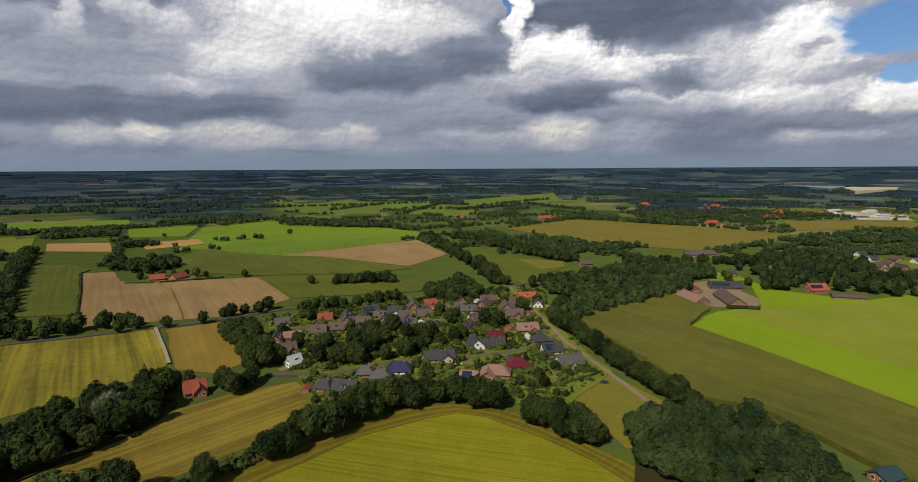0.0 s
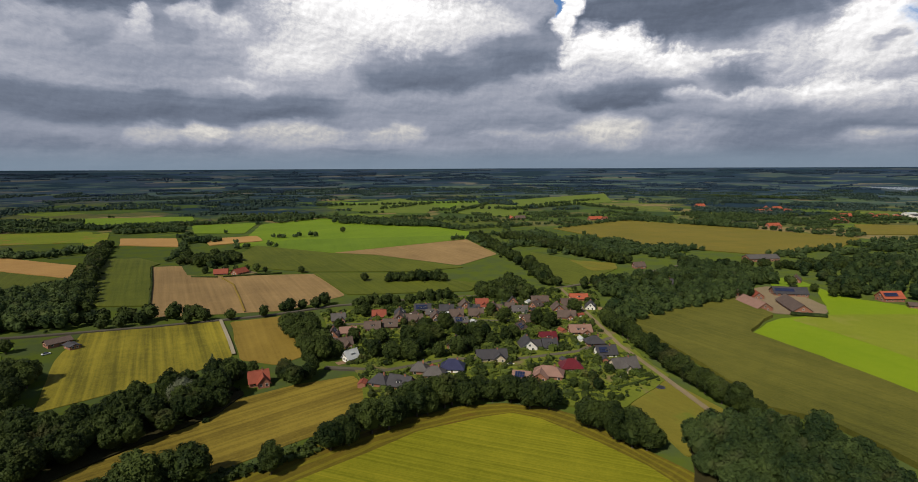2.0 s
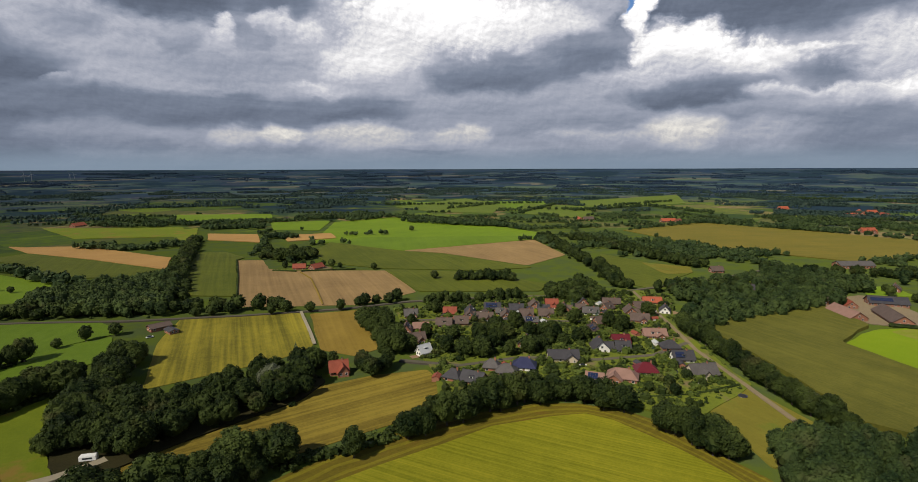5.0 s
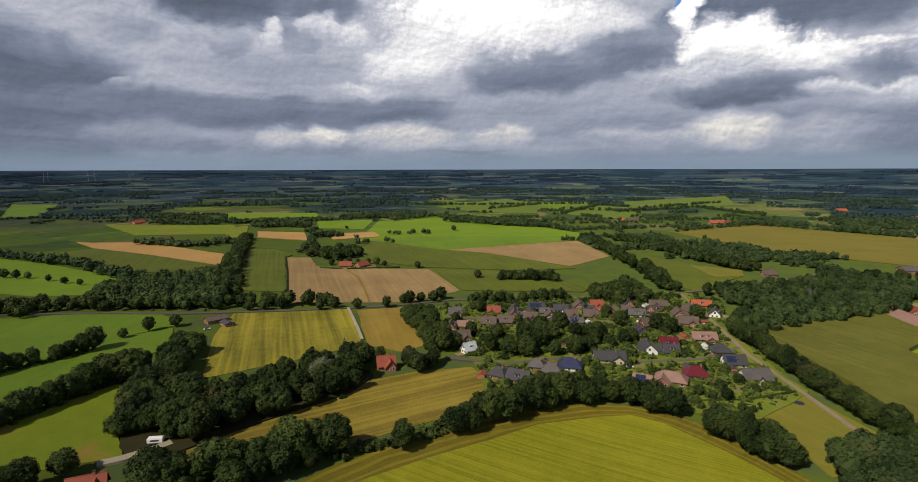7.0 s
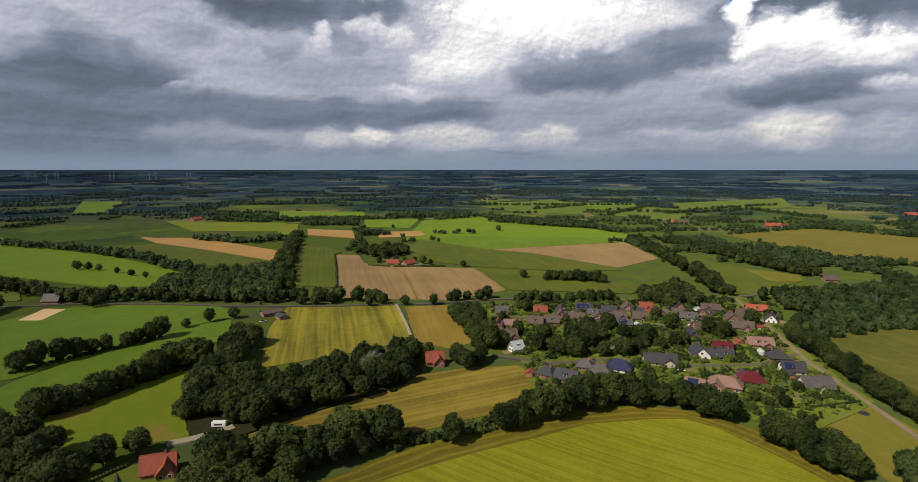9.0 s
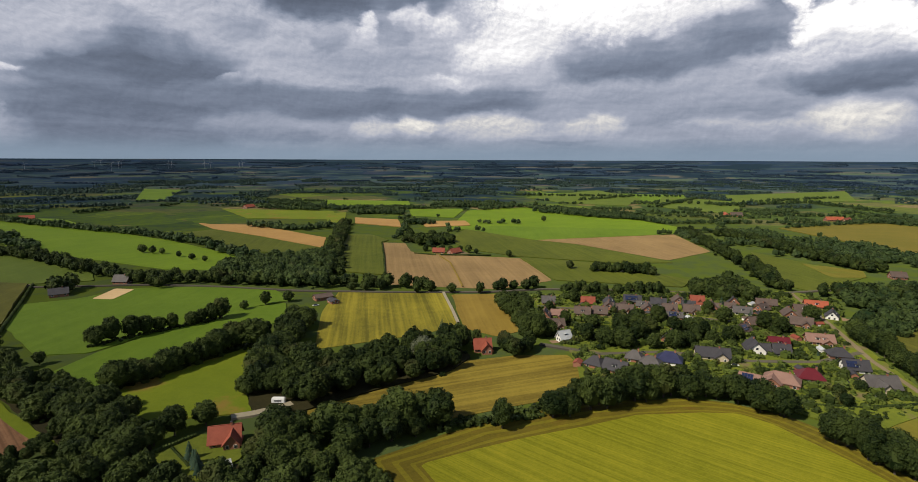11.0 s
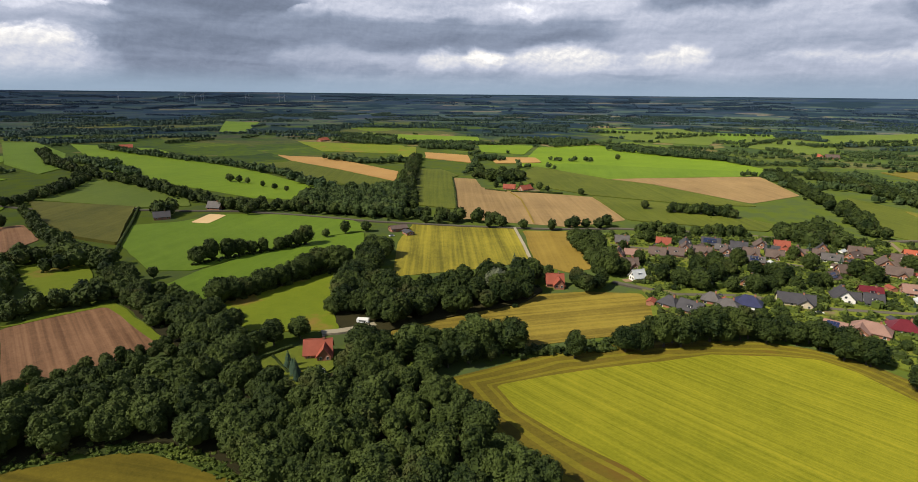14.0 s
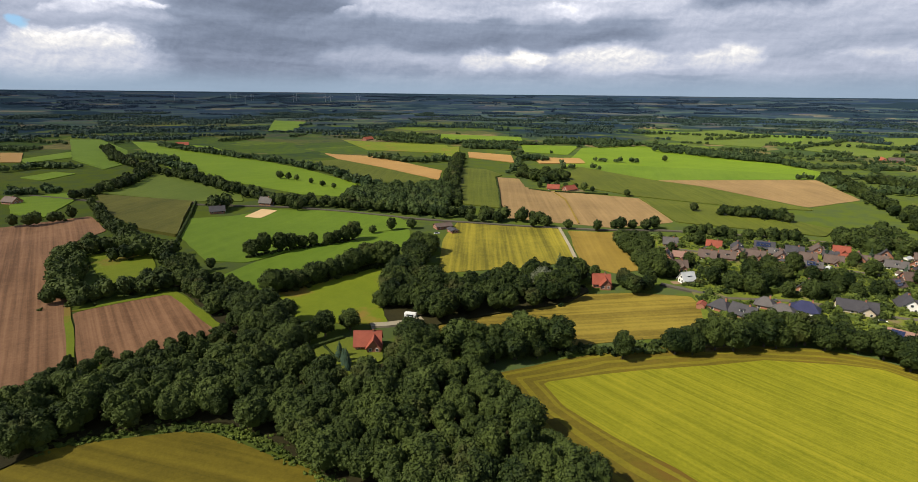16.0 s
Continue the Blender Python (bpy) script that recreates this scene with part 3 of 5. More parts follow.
for share, coat in ((0.10, MARGIN_PALE), (0.22, MARGIN), (0.45, MARGIN_PALE), (0.58, MARGIN), (0.80, MARGIN_PALE), (0.90, MARGIN)):
    swath = [tuple(a + (b - a) * share for a, b in zip(p, q)) for p, q in zip(even(MEADOW_EDGE, 60), even(MEADOW_HEART, 60))]
    field("mown_swath", swath, 0.10, coat, "mown swath of ochre grass along a meadow edge", "meadow")
field("meadow", MEADOW_HEART, 0.14, MEADOW, "yellow-green mown meadow with fine mowing lines", "meadow")
field("stubble_field", [(-167, 132), (-153, 153), (-140, 181), (-122, 211), (-98, 232), (-74, 244), (-61, 224), (-69, 189), (-92, 165), (-115, 140), (-150, 118)], 0.15, STUBBLE, "ochre stubble field with harvest rows")
field("striped_field", [(-263, 303), (-188, 331), (-148, 266), (-156, 242), (-197, 194), (-238, 251)], 0.15, STRIPED, "yellow-green cut field with broad pale stripes")
field("straw_field", [(-182, 329), (-152, 346), (-109, 269), (-117, 255), (-141, 261)], 0.15, STRAW, "straw-coloured stubble field beside a drive")
field("tan_field", [(-365, 519), (-337, 526), (-302, 478), (-270, 476), (-179, 493), (-127, 407), (-157, 359), (-243, 336)], 0.10, TAN, "bare tan harvested field around a farm")
field("crop_field", [(-450, 556), (-411, 567), (-366, 536), (-364, 515), (-262, 365), (-308, 359)], 0.8, BEET, "dark green leafy crop in rows")
field("pasture", [(-349, 668), (-440, 942), (-368, 1067), (-152, 958), (-53, 845), (-48, 759), (-205, 621), (-325, 674)], 0.12, BRIGHT, "bright green pasture", "pasture")
field("pasture", [(-345, 672), (-300, 735), (-52, 800), (-48, 759), (-205, 622), (-325, 675)], 0.13, GRASS, "green pasture beside tan stubble", "pasture")
field("crop_field", [(-308, 579), (-325, 674), (-204, 616), (-150, 606), (-40, 534), (-86, 508), (-193, 500), (-254, 520)], 0.6, BEET, "dull green leafy crop field")
field("tan_field", [(-204, 621), (-52, 752), (-7, 622), (-46, 546), (-151, 611)], 0.10, TAN, "triangular tan harvested field")
field("crop_field", [(-185, 495), (-108, 499), (-23, 458), (-27, 428), (-125, 408)], 0.6, BEET, "dark green crop field behind the village")
field("grain_field", [(-725, 558), (-697, 558), (-629, 580), (-449, 520), (-404, 457), (-523, 492), (-647, 519)], 0.5, ORANGE, "orange-tan strip of ripe grain")
field("crop_field", [(-649, 474), (-640, 516), (-523, 489), (-402, 454), (-392, 420), (-451, 402)], 0.6, BEET, "dark green strip of leafy crop")
field("pasture", [(-1168, 451), (-1059, 480), (-967, 500), (-765, 440), (-600, 418), (-440, 376), (-403, 320), (-450, 300), (-704, 302), (-870, 352)], 0.12, BRIGHT, "long bright green pasture with single trees", "pasture")
field("crop_field", [(-610, 177), (-731, 286), (-524, 278), (-462, 243), (-493, 216)], 0.5, DULL, "green grassland behind a field path")
field("maize_field", [(-592, 172), (-492, 212), (-437, 176), (-385, 144), (-427, 136), (-500, 146)], 2.0, MAIZE, "dark green standing maize")
field("pasture", [(-434, 178), (-416, 202), (-410, 241), (-348, 280), (-310, 284), (-276, 268), (-296, 222), (-297, 141), (-318, 128), (-385, 145)], 0.12, GRASS, "green pasture beside the road", "pasture")
field("cut_strip", [(-382, 147), (-432, 179), (-414, 202), (-408, 238), (-372, 252), (-380, 215), (-372, 167)], 0.10, DULL_LIME, "ochre-green freshly cut strip of pasture", "pasture")
field("pasture", [(-284, 111), (-294, 141), (-297, 222), (-276, 260), (-247, 229), (-251, 205), (-249, 152), (-252, 108)], 0.12, GRASS, "green pasture between two tree rows", "pasture")
field("rough_grass", [(-241, 106), (-239, 134), (-230, 184), (-208, 168), (-192, 144), (-172, 128), (-201, 106)], 0.15, OLIVE, "olive rough grass with dry patches", "grass")
field("ploughed_field", [(-292, 50), (-282, 88), (-222, 79), (-223, 61), (-233, 31)], 0.10, PLOUGH, "brown ploughed field with straight furrows")
field("ploughed_field", [(-640, 10), (-509, 79), (-501, 134), (-441, 122), (-420, 90), (-354, 68), (-297, 50), (-222, 25), (-225, 7), (-300, -40)], 0.10, PLOUGH, "large brown ploughed field")
field("stubble_field", [(-230, -40), (-192, -2), (-186, 12), (-172, 28), (-166, 35), (-158, 40), (-148, 42), (-134, 44), (-121, 47), (-90, 40), (-100, -60)], 0.12, ARCS, "olive-brown mown field at a wood")
field("maize_field", [(79, 360), (174, 425), (181, 365), (147, 324), (166, 277), (189, 205), (200, 120), (148, 145), (138, 169), (126, 206), (107, 218), (99, 268), (83, 326)], 2.0, MAIZE, "wide dull olive field of standing maize")
field("pasture", [(149, 325), (181, 360), (221, 371), (261, 461), (264, 422), (306, 386), (420, 425), (440, 300), (240, 110), (200, 120), (190, 206), (167, 278)], 0.12, LIME, "bright lime-green pasture beside a farm", "pasture")
field("pasture", [(188, 357), (221, 371), (301, 377), (415, 420), (430, 305), (300, 190), (224, 245), (215, 278), (203, 322)], 0.13, DULL_LIME, "grazed yellow-green pasture", "pasture")
field("farmyard", [(170, 425), (183, 440), (223, 460), (232, 430), (232, 388), (214, 367), (185, 373)], 0.08, DIRT, "sandy farmyard between barns", "yard")
field("crop_field", [(84, 892), (235, 1037), (382, 919), (503, 787), (423, 696), (297, 627), (177, 709)], 0.6, BROWNISH, "brown-green crop field")
field("pasture", [(32, 639), (70, 595), (114, 538), (64, 456), (45, 469), (33, 541)], 0.12, BEET, "olive pasture between tree belts", "pasture")
field("tan_field", [(71, 583), (117, 566), (113, 532), (87, 520)], 0.30, DRY, "small dry olive field")
field("rough_grass", [(50, 230), (75, 250), (91, 213), (78, 190), (62, 178), (56, 204)], 0.12, DRY, "olive grass triangle beside a track", "grass")
field("paddock", [(225, 455), (262, 462), (262, 500), (235, 490)], 0.12, BRIGHT, "green paddock behind barns", "pasture")
field("paddock", [(380, 455), (450, 450), (490, 540), (450, 600), (420, 540)], 0.10, LAWN, "gardens among eastern houses", "garden")
field("paddock", [(120, 470), (185, 490), (200, 520), (140, 520)], 0.12, OLIVE, "olive paddock among trees", "pasture")
field("riding_arena", [(-405, 208), (-420, 234), (-405, 239), (-391, 213)], 0.10, SAND, "pale sand riding arena", "arena")
field("pond", [(-374, 104), (-367, 111), (-349, 103), (-351, 97)], 0.12, WATER, "small dark pond among trees", "pond")
field("pond", [(-338, 84), (-334, 94), (-316, 87), (-320, 77)], 0.12, WATER, "small dark pond beside grass", "pond")
field("grass_strip", [(-301, 52), (-300, 49), (-229, 26.5), (-230, 29.5)], 0.05, OLIVE, "green grass strip between ploughed fields", "grass")
field("grass_strip", [(-292, 53), (-295, 50), (-284, 92), (-218, 82), (-221, 78), (-281, 87)], 0.02, OLIVE, "pale grass verge around a ploughed field", "grass")
field("pond_meadow", [(-381, 88), (-384, 109), (-351, 112), (-306, 94), (-316, 72)], 0.10, OLIVE, "damp olive grass ringed by trees", "grass")
field("garden", [(-288, 474), (-281, 496), (-250, 502), (-238, 492), (-246, 478)], 0.14, LAWN, "lawn around a farmhouse", "garden")
woodland_spots = [(-286, 482), (-291, 491), (-283, 496), (-243, 499), (-233, 497), (-275, 500), (-266, 503), (-255, 504)]
field("garden", [(-182, 90), (-176, 107), (-162, 113), (-150, 102), (-152, 86)], 0.10, LAWN, "green lawn of a house in a wood", "garden")
field("pasture", [(-529, 1553), (-77, 1661), (-36, 1315), (-275, 1295)], 0.12, GRASS, "distant green pasture", "pasture")
field("pasture", [(26, 1686), (403, 2137), (327, 1621), (46, 1335)], 0.12, DULL, "distant dull green pasture", "pasture")
field("pasture", [(-890, 749), (-661, 807), (-563, 697), (-711, 643)], 0.12, OLIVE, "olive pasture beyond the grain", "pasture")
field("pasture", [(-1676, 1135), (-1540, 1168), (-1176, 835), (-1250, 816)], 0.12, GRASS, "distant green pasture", "pasture")
field("grain_field", [(-556, 731), (-474, 736), (-420, 656), (-509, 666)], 0.5, ORANGE, "orange-tan grain field among trees")
field("grain_field", [(-430, 731), (-369, 771), (-335, 718), (-387, 671)], 0.5, ORANGE, "orange-tan grain field at a tree row")
field("pasture", [(-557, 913), (-456, 963), (-405, 805), (-486, 802)], 0.12, BRIGHT, "green pasture beside a barn", "pasture")
field("grain_field", [(-1097, 228), (-1071, 250), (-938, 210), (-958, 193)], 0.5, ORANGE, "far tan grain strip")
field("pasture", [(-777, 164), (-800, 205), (-765, 216), (-735, 172)], 0.12, BRIGHT, "green pasture strip", "pasture")
field("pasture", [(-560, 98), (-633, 118), (-632, 164), (-580, 150), (-520, 108)], 0.12, BRIGHT, "green pasture by a farmstead", "pasture")
field("pasture", [(-978, 219), (-1040, 305), (-951, 275), (-925, 212)], 0.12, BRIGHT, "small green pasture among tree belts", "pasture")
field("pasture", [(-922, 266), (-1297, 390), (-1252, 429), (-1000, 372), (-827, 302), (-780, 252)], 0.12, GRASS, "green pasture between tree belts", "pasture")
field("pasture", [(-453, 1351), (-343, 1781), (-166, 1430), (-171, 1197), (-304, 1198)], 0.12, DULL, "distant light green pasture", "pasture")
field("pasture", [(-870, 1032), (-658, 1087), (-583, 971), (-706, 856)], 0.12, BRIGHT, "far green pasture strip", "pasture")
field("pasture", [(-644, 769), (-626, 801), (-522, 656), (-547, 644)], 0.12, OLIVE, "olive pasture strip", "pasture")
field("crop_field", [(612, 976), (821, 941), (737, 835), (531, 831)], 0.4, BROWNISH, "dull olive crop field")
field("pasture", [(-125, 1545), (72, 1430), (31, 1089), (-111, 1201)], 0.12, DULL, "distant olive pasture with single trees", "pasture")
field("village_green", [(-127, 352), (-68, 389), (-25, 410), (48, 449), (73, 422), (62, 353), (72, 282), (78, 252), (66, 236), (45, 210), (25, 216), (0, 228), (-20, 226), (-45, 207), (-62, 214), (-72, 245), (-96, 278)], 0.08, LAWN, "gardens and lawns between the village houses", "garden")

field("lake", [(1625, 2700), (1948, 2900), (1877, 2628), (1752, 2355), (1456, 2047), (1540, 2400)], 14.0, LAKE, "distant pale grey lake", "lake")
field("sand_quarry", [(1604, 2189), (1973, 2540), (2133, 2512), (1718, 2062), (1442, 1908)], 12.0, QUARRY, "distant pale gravel quarry", "quarry")
field("yard", [(760, 985), (850, 970), (930, 1150), (820, 1190)], 0.08, CONCRETE, "pale yard between commercial halls", "yard")
strip("road", [(-640, 135), (-562, 161), (-483, 208), (-406, 255), (-352, 273), (-293, 288), (-225, 315), (-163, 345), (-124, 374), (-60, 402), (2, 416), (42, 440), (127, 506), (213, 588)], 3.3, ASPHALT, "grey asphalt country road")
strip("track", [(47, 440), (59, 346), (64, 298), (73, 260), (83, 216), (90, 190)], 2.7, DIRT, "pale sandy track beside a tree row")
strip("drive", [(-190, 332), (-162, 290), (-148, 268)], 1.9, CONCRETE, "pale concrete drive to a house")
strip("drive", [(-176, 121), (-171, 126), (-166, 133), (-163, 140)], 4.2, CONCRETE, "pale gravel yard and drive")
strip("field_path", [(-589, 172), (-489, 213)], 4.0, DIRT, "sandy field path")
strip("field_track", [(-262, 468), (-237, 441), (-208, 394), (-184, 354)], 1.1, STRAW, "narrow grassy track across a tan field")
strip("street", [(-92, 252), (-60, 250), (-30, 268), (10, 272), (40, 285), (62, 310)], 3.3, ASPHALT, "village street between gardens")
strip("street", [(-115, 325), (-80, 330), (-40, 340), (0, 342), (50, 352)], 3.3, ASPHALT, "village street between houses")

# ---------- trees ----------
rng = np.random.default_rng(7)


def blob(level):
    """A cube-sphere of quads, shape (n, 4, 3)."""
    out = []
    k = level
    for axis in range(3):
        for sign in (-1, 1):
            for i in range(k):
                for j in range(k):
                    quad = []
                    for di, dj in ((0, 0), (1, 0), (1, 1), (0, 1)):
                        p = [0.0, 0.0, 0.0]
                        p[axis] = sign
                        p[(axis + 1) % 3] = (2 * (i + di) / k - 1) * sign
                        p[(axis + 2) % 3] = 2 * (j + dj) / k - 1
                        quad.append(Vector(p).normalized())
                    out.append(quad)
    return np.array(out)


def crown(radius, base, top, lobes, leaf_count, leaf, small=(0.26, 0.40), lean=0.38, lift=0.35):
    """A dome of foliage: lobes round a dark inner mass and many loose leaf clumps on them, shape (n, 4, 3)."""
    half = (top - base) / 2
    heart = np.array([0, 0, base + half * 0.92])
    centres, sizes = [], []
    for i in range(lobes):
        u = 1 - 1.45 * (i + 0.5) / lobes
        a, flat = i * 2.4 + rng.uniform(-0.35, 0.35), math.sqrt(1 - u * u)
        size = radius * rng.uniform(*small)
        out = rng.uniform(0.86, 1.04)
        centres.append(heart + np.array([(radius - size) * flat * math.cos(a) * out, (radius - size) * flat * math.sin(a) * out, (half - size * 0.85) * u * out]))
        sizes.append(size)
    ball = blob(1)
    parts = [heart + blob(2 if lobes > 8 else 1) * np.array([radius * 0.78, radius * 0.78, half * 0.82])]
    if lobes:
        centres, sizes = np.array(centres), np.array(sizes)
        for c, s in zip(centres, sizes):
            turn = np.array(Euler(rng.uniform(0, 6, 3)).to_matrix())
            parts.append(c + (ball @ turn) * s * 0.92)
        which = rng.choice(lobes, leaf_count, p=sizes ** 2 / (sizes ** 2).sum())
        way = rng.normal(size=(leaf_count, 3))
        way += (centres[which] - heart) / radius * 0.9
    else:
        centres, sizes = heart[None], np.array([radius])
        which = np.zeros(leaf_count, int)
        way = rng.normal(size=(leaf_count, 3))
    way[:, 2] += lift
    way /= np.linalg.norm(way, axis=1)[:, None]
    shape = np.array([1, 1, 1.0]) if lobes else np.array([1, 1, half / radius])
    at = centres[which] + way * shape * (sizes[which] * rng.uniform(0.88, 1.10, leaf_count))[:, None]
    if lobes:
        buried = (np.linalg.norm(at[:, None] - centres[None], axis=2) < sizes[None] * 0.84).any(axis=1)
        at, way = at[~buried], way[~buried]
    n = len(at)
    normal = way + rng.normal(size=(n, 3)) * lean
    normal /= np.linalg.norm(normal, axis=1)[:, None]
    side = np.cross(normal, rng.normal(size=(n, 3)))
    side /= np.linalg.norm(side, axis=1)[:, None]
    up = np.cross(normal, side)
    s = leaf * rng.uniform(0.6, 1.25, (n, 1))
    k = rng.uniform(0.5, 1.0, (4, n, 1))
    parts.append(np.stack([at - side * s * k[0], at - up * s * k[1] * 0.8, at + side * s * k[2], at + up * s * k[3] * 0.8], axis=1))
    return np.concatenate(parts)


NEAR = [crown(rng.uniform(5.2, 6.6), 0.8, rng.uniform(12.5, 15.5), 26, 1900, 0.48) for _ in range(8)]
WOOD_TREE = [crown(rng.uniform(5.2, 6.6), 1.5, rng.uniform(12.5, 15.5), 22, 1350, 0.52, lift=0.8) for _ in range(8)]
MID = [crown(rng.uniform(5.2, 6.6), 0.6, rng.uniform(11.0, 13.5), 12, 250, 1.05, (0.30, 0.46)) for _ in range(6)]
FAR = [crown(rng.uniform(5.6, 7.0), 0.2, rng.uniform(9, 11.5), 3, 24, 1.8, (0.44, 0.60), lift=0.6) for _ in range(6)]
TINY = [crown(rng.uniform(6.0, 8.0), -0.5, rng.uniform(7.5, 10.5), 0, 8, 2.5, lift=0.8) for _ in range(8)]
BUSH = [crown(rng.uniform(1.3, 2.0), 0.0, rng.uniform(1.6, 2.8), 2, 32, 0.46, (0.4, 0.55)) for _ in range(5)]


def planted(kinds, x, y, size):
    """One tree of quads at a place, turned and scaled at random."""
    q = kinds[rng.integers(len(kinds))]
    a = rng.uniform(0, math.tau)
    c, s = math.cos(a), math.sin(a)
    wide, tall = size * rng.uniform(0.85, 1.15), size * rng.uniform(0.88, 1.15)
    r = math.hypot(x + 10, y + 10)
    return np.stack([(q[..., 0] * c - q[..., 1] * s) * wide + x, (q[..., 0] * s + q[..., 1] * c) * wide + y, q[..., 2] * tall + rise(r)], axis=-1)


def inside(points, x, y):
    hit = False
    n = len(points)
    for i in range(n):
        (x0, y0), (x1, y1) = points[i], points[(i + 1) % n]
        if (y0 > y) != (y1 > y) and x < (x1 - x0) * (y - y0) / (y1 - y0) + x0:
            hit = not hit
    return hit


def scatter(points, gap):
    """Uneven places inside a plan outline."""
    xs, ys = [p[0] for p in points], [p[1] for p in points]
    out = []
    for i in range(int((max(xs) - min(xs)) / gap) + 1):
        for j in range(int((max(ys) - min(ys)) / gap) + 1):
            x = min(xs) + (i + rng.uniform(-0.4, 0.4) + 0.5 * (j % 2)) * gap
            y = min(ys) + (j + rng.uniform(-0.4, 0.4)) * gap
            if inside(points, x, y):
                out.append((x, y))
    return out


def along(points, gap, wide=0.0, rows=1):
    """Uneven places along a plan line."""
    out = []
    for row in range(rows):
        off = (row - (rows - 1) / 2) * wide
        for p, q in zip(points, points[1:]):
            p, q = Vector(p), Vector(q)
            d = (q - p).normalized()
            k = max(1, round((q - p).length / gap))
            for i in range(k):
                at = p.lerp(q, (i + rng.uniform(0.1, 0.9)) / k) + Vector((-d.y, d.x)) * (off + rng.uniform(-1, 1) * (1.2 + wide * 0.3))
                out.append((at.x, at.y))
    return out


CLEARINGS = [(-163, 107, 10), (-168, 97, 7), (-157, 94, 7), (-150, 94, 7.5), (-145, 89, 6), (-154, 99, 8), (-169, 135, 7), (-162, 130, 8), (139, 459, 9), (136, 542, 10), (-116, 231, 7), (138, 158, 9), (444, 554, 14), (425, 510, 20), (400, 480, 16), (470, 550, 18), (440, 528, 14), (418, 474, 12), (455, 585, 12), (430, 460, 14), (222, 440, 26), (-259, 278, 10)]


def woodland(places, kinds, size, label, mat=None, name="woodland", under=0.0):
    places = [p for p in places if all((p[0] - a) ** 2 + (p[1] - b) ** 2 > r * r for a, b, r in CLEARINGS)]
    parts = [planted(kinds, x, y, size * rng.uniform(0.72, 1.12)) for x, y in places]
    if under:
        for x, y in places:
            if rng.uniform() < 0.45:
                parts.append(planted(BUSH, x + rng.uniform(-6, 6), y + rng.uniform(-6, 6), under * rng.uniform(0.7, 1.3)))
    return tagged(quads(name, np.concatenate(parts), mat or LEAF), label, "trees", kind="stuff")


def model_tree(kinds, index):
    """A single tree: trunk with limbs, and its crown."""
    q = kinds[index]
    tree = thing("tree", 0, 0, 0, "broad oak with dense dark green crown at a field edge", "tree", "hedgerow trees")
    top = q[..., 2].max()
    bm = bmesh.new()
    tube(bm, (0, 0, -0.3), (0.1, 0.05, top * 0.35), 0.42, 0.30, 8)
    for k in range(5):
        a = k * 1.26 + index
        tube(bm, (0.1, 0.05, top * (0.22 + 0.03 * k)), (2.6 * math.cos(a), 2.6 * math.sin(a), top * (0.48 + 0.05 * k)), 0.2, 0.06, 5)
    part("trunk", bm, BARK, tree)
    quads("crown", q, LEAF, tree)
    return tree


MODELS = {}


def row_of_trees(places, size=1.0, label="", group="", kinds=None):
    """Single trees, each an object of its own."""
    kinds = NEAR if kinds is None else kinds
    for x, y in places:
        s = size * rng.uniform(0.75, 1.15)
        index = int(rng.integers(len(kinds)))
        key = (len(kinds), index)
        at = pose(x, y, 0, 0, 0, rng.uniform(0, 360))
        if key in MODELS:
            ob = copy_thing(MODELS[key], at)
        else:
            ob = MODELS[key] = model_tree(kinds, index)
            ob.matrix_world = at
        ob.scale = (s * rng.uniform(0.92, 1.15), s * rng.uniform(0.92, 1.15), s)
        tagged(ob, label, "", group)


HEDGE = "broad oak in a hedgerow beside a mown meadow"
row_of_trees(along([(-149, 113), (-135, 122), (-118, 132), (-108, 145), (-97, 152)], 7.5, 5, 2), 1.0, HEDGE)
row_of_trees([(-79, 158)], 0.85, HEDGE)
row_of_trees([(-124, 122), (-116, 126), (-111, 133), (-105, 139), (-119, 118)], 0.8, HEDGE)
row_of_trees(along([(-66, 173), (-51, 190), (-37, 205), (-16, 221), (6, 220), (19, 212)], 6.5, 5, 2), 0.92, HEDGE)
row_of_trees(along([(30, 202), (42, 191), (52, 179)], 5.5, 4, 2), 0.8, "dense round tree at a meadow edge")
row_of_trees(along([(64, 343), (75, 292), (83, 254), (91, 224), (100, 202)], 6.5), 0.85, "broad tree along a sandy track", "track-side trees")
row_of_trees(along([(-237, 229), (-211, 192), (-196, 166), (-181, 140)], 7, 6, 2), 0.95, "dark broadleaf tree in a belt between fields")
row_of_trees(along([(-242, 116), (-236, 134), (-236, 153), (-235, 174), (-225, 189)], 7), 1.0, "dark broadleaf tree in a row between pastures", "pasture-edge trees")
row_of_trees([(-305, 149), (-304, 157), (-300, 166), (-299, 173), (-297, 180), (-294, 186), (-290, 196), (-289, 202), (-287, 208), (-285, 213)], 0.85, "round tree in a row across a pasture", "pasture trees")
row_of_trees([(-288, 234), (-284, 249), (-302, 121), (-276, 262)], 0.7, "single round tree in a pasture", "pasture trees", kinds=MID)
row_of_trees([(-183, 84), (-184, 95), (-184, 103), (-180, 113)], 0.85, "broad tree beside a house garden")
row_of_trees([(-200, 329), (-184, 334), (-164, 341), (-207, 322), (-255, 307), (-246, 312), (-237, 319)], 0.72, "round tree along the country road", "roadside trees", kinds=MID)
row_of_trees([(-316, 521), (-304, 547), (-310, 532), (-296, 536), (-324, 540)], 0.95, "broad tree beside a farmhouse", kinds=MID)
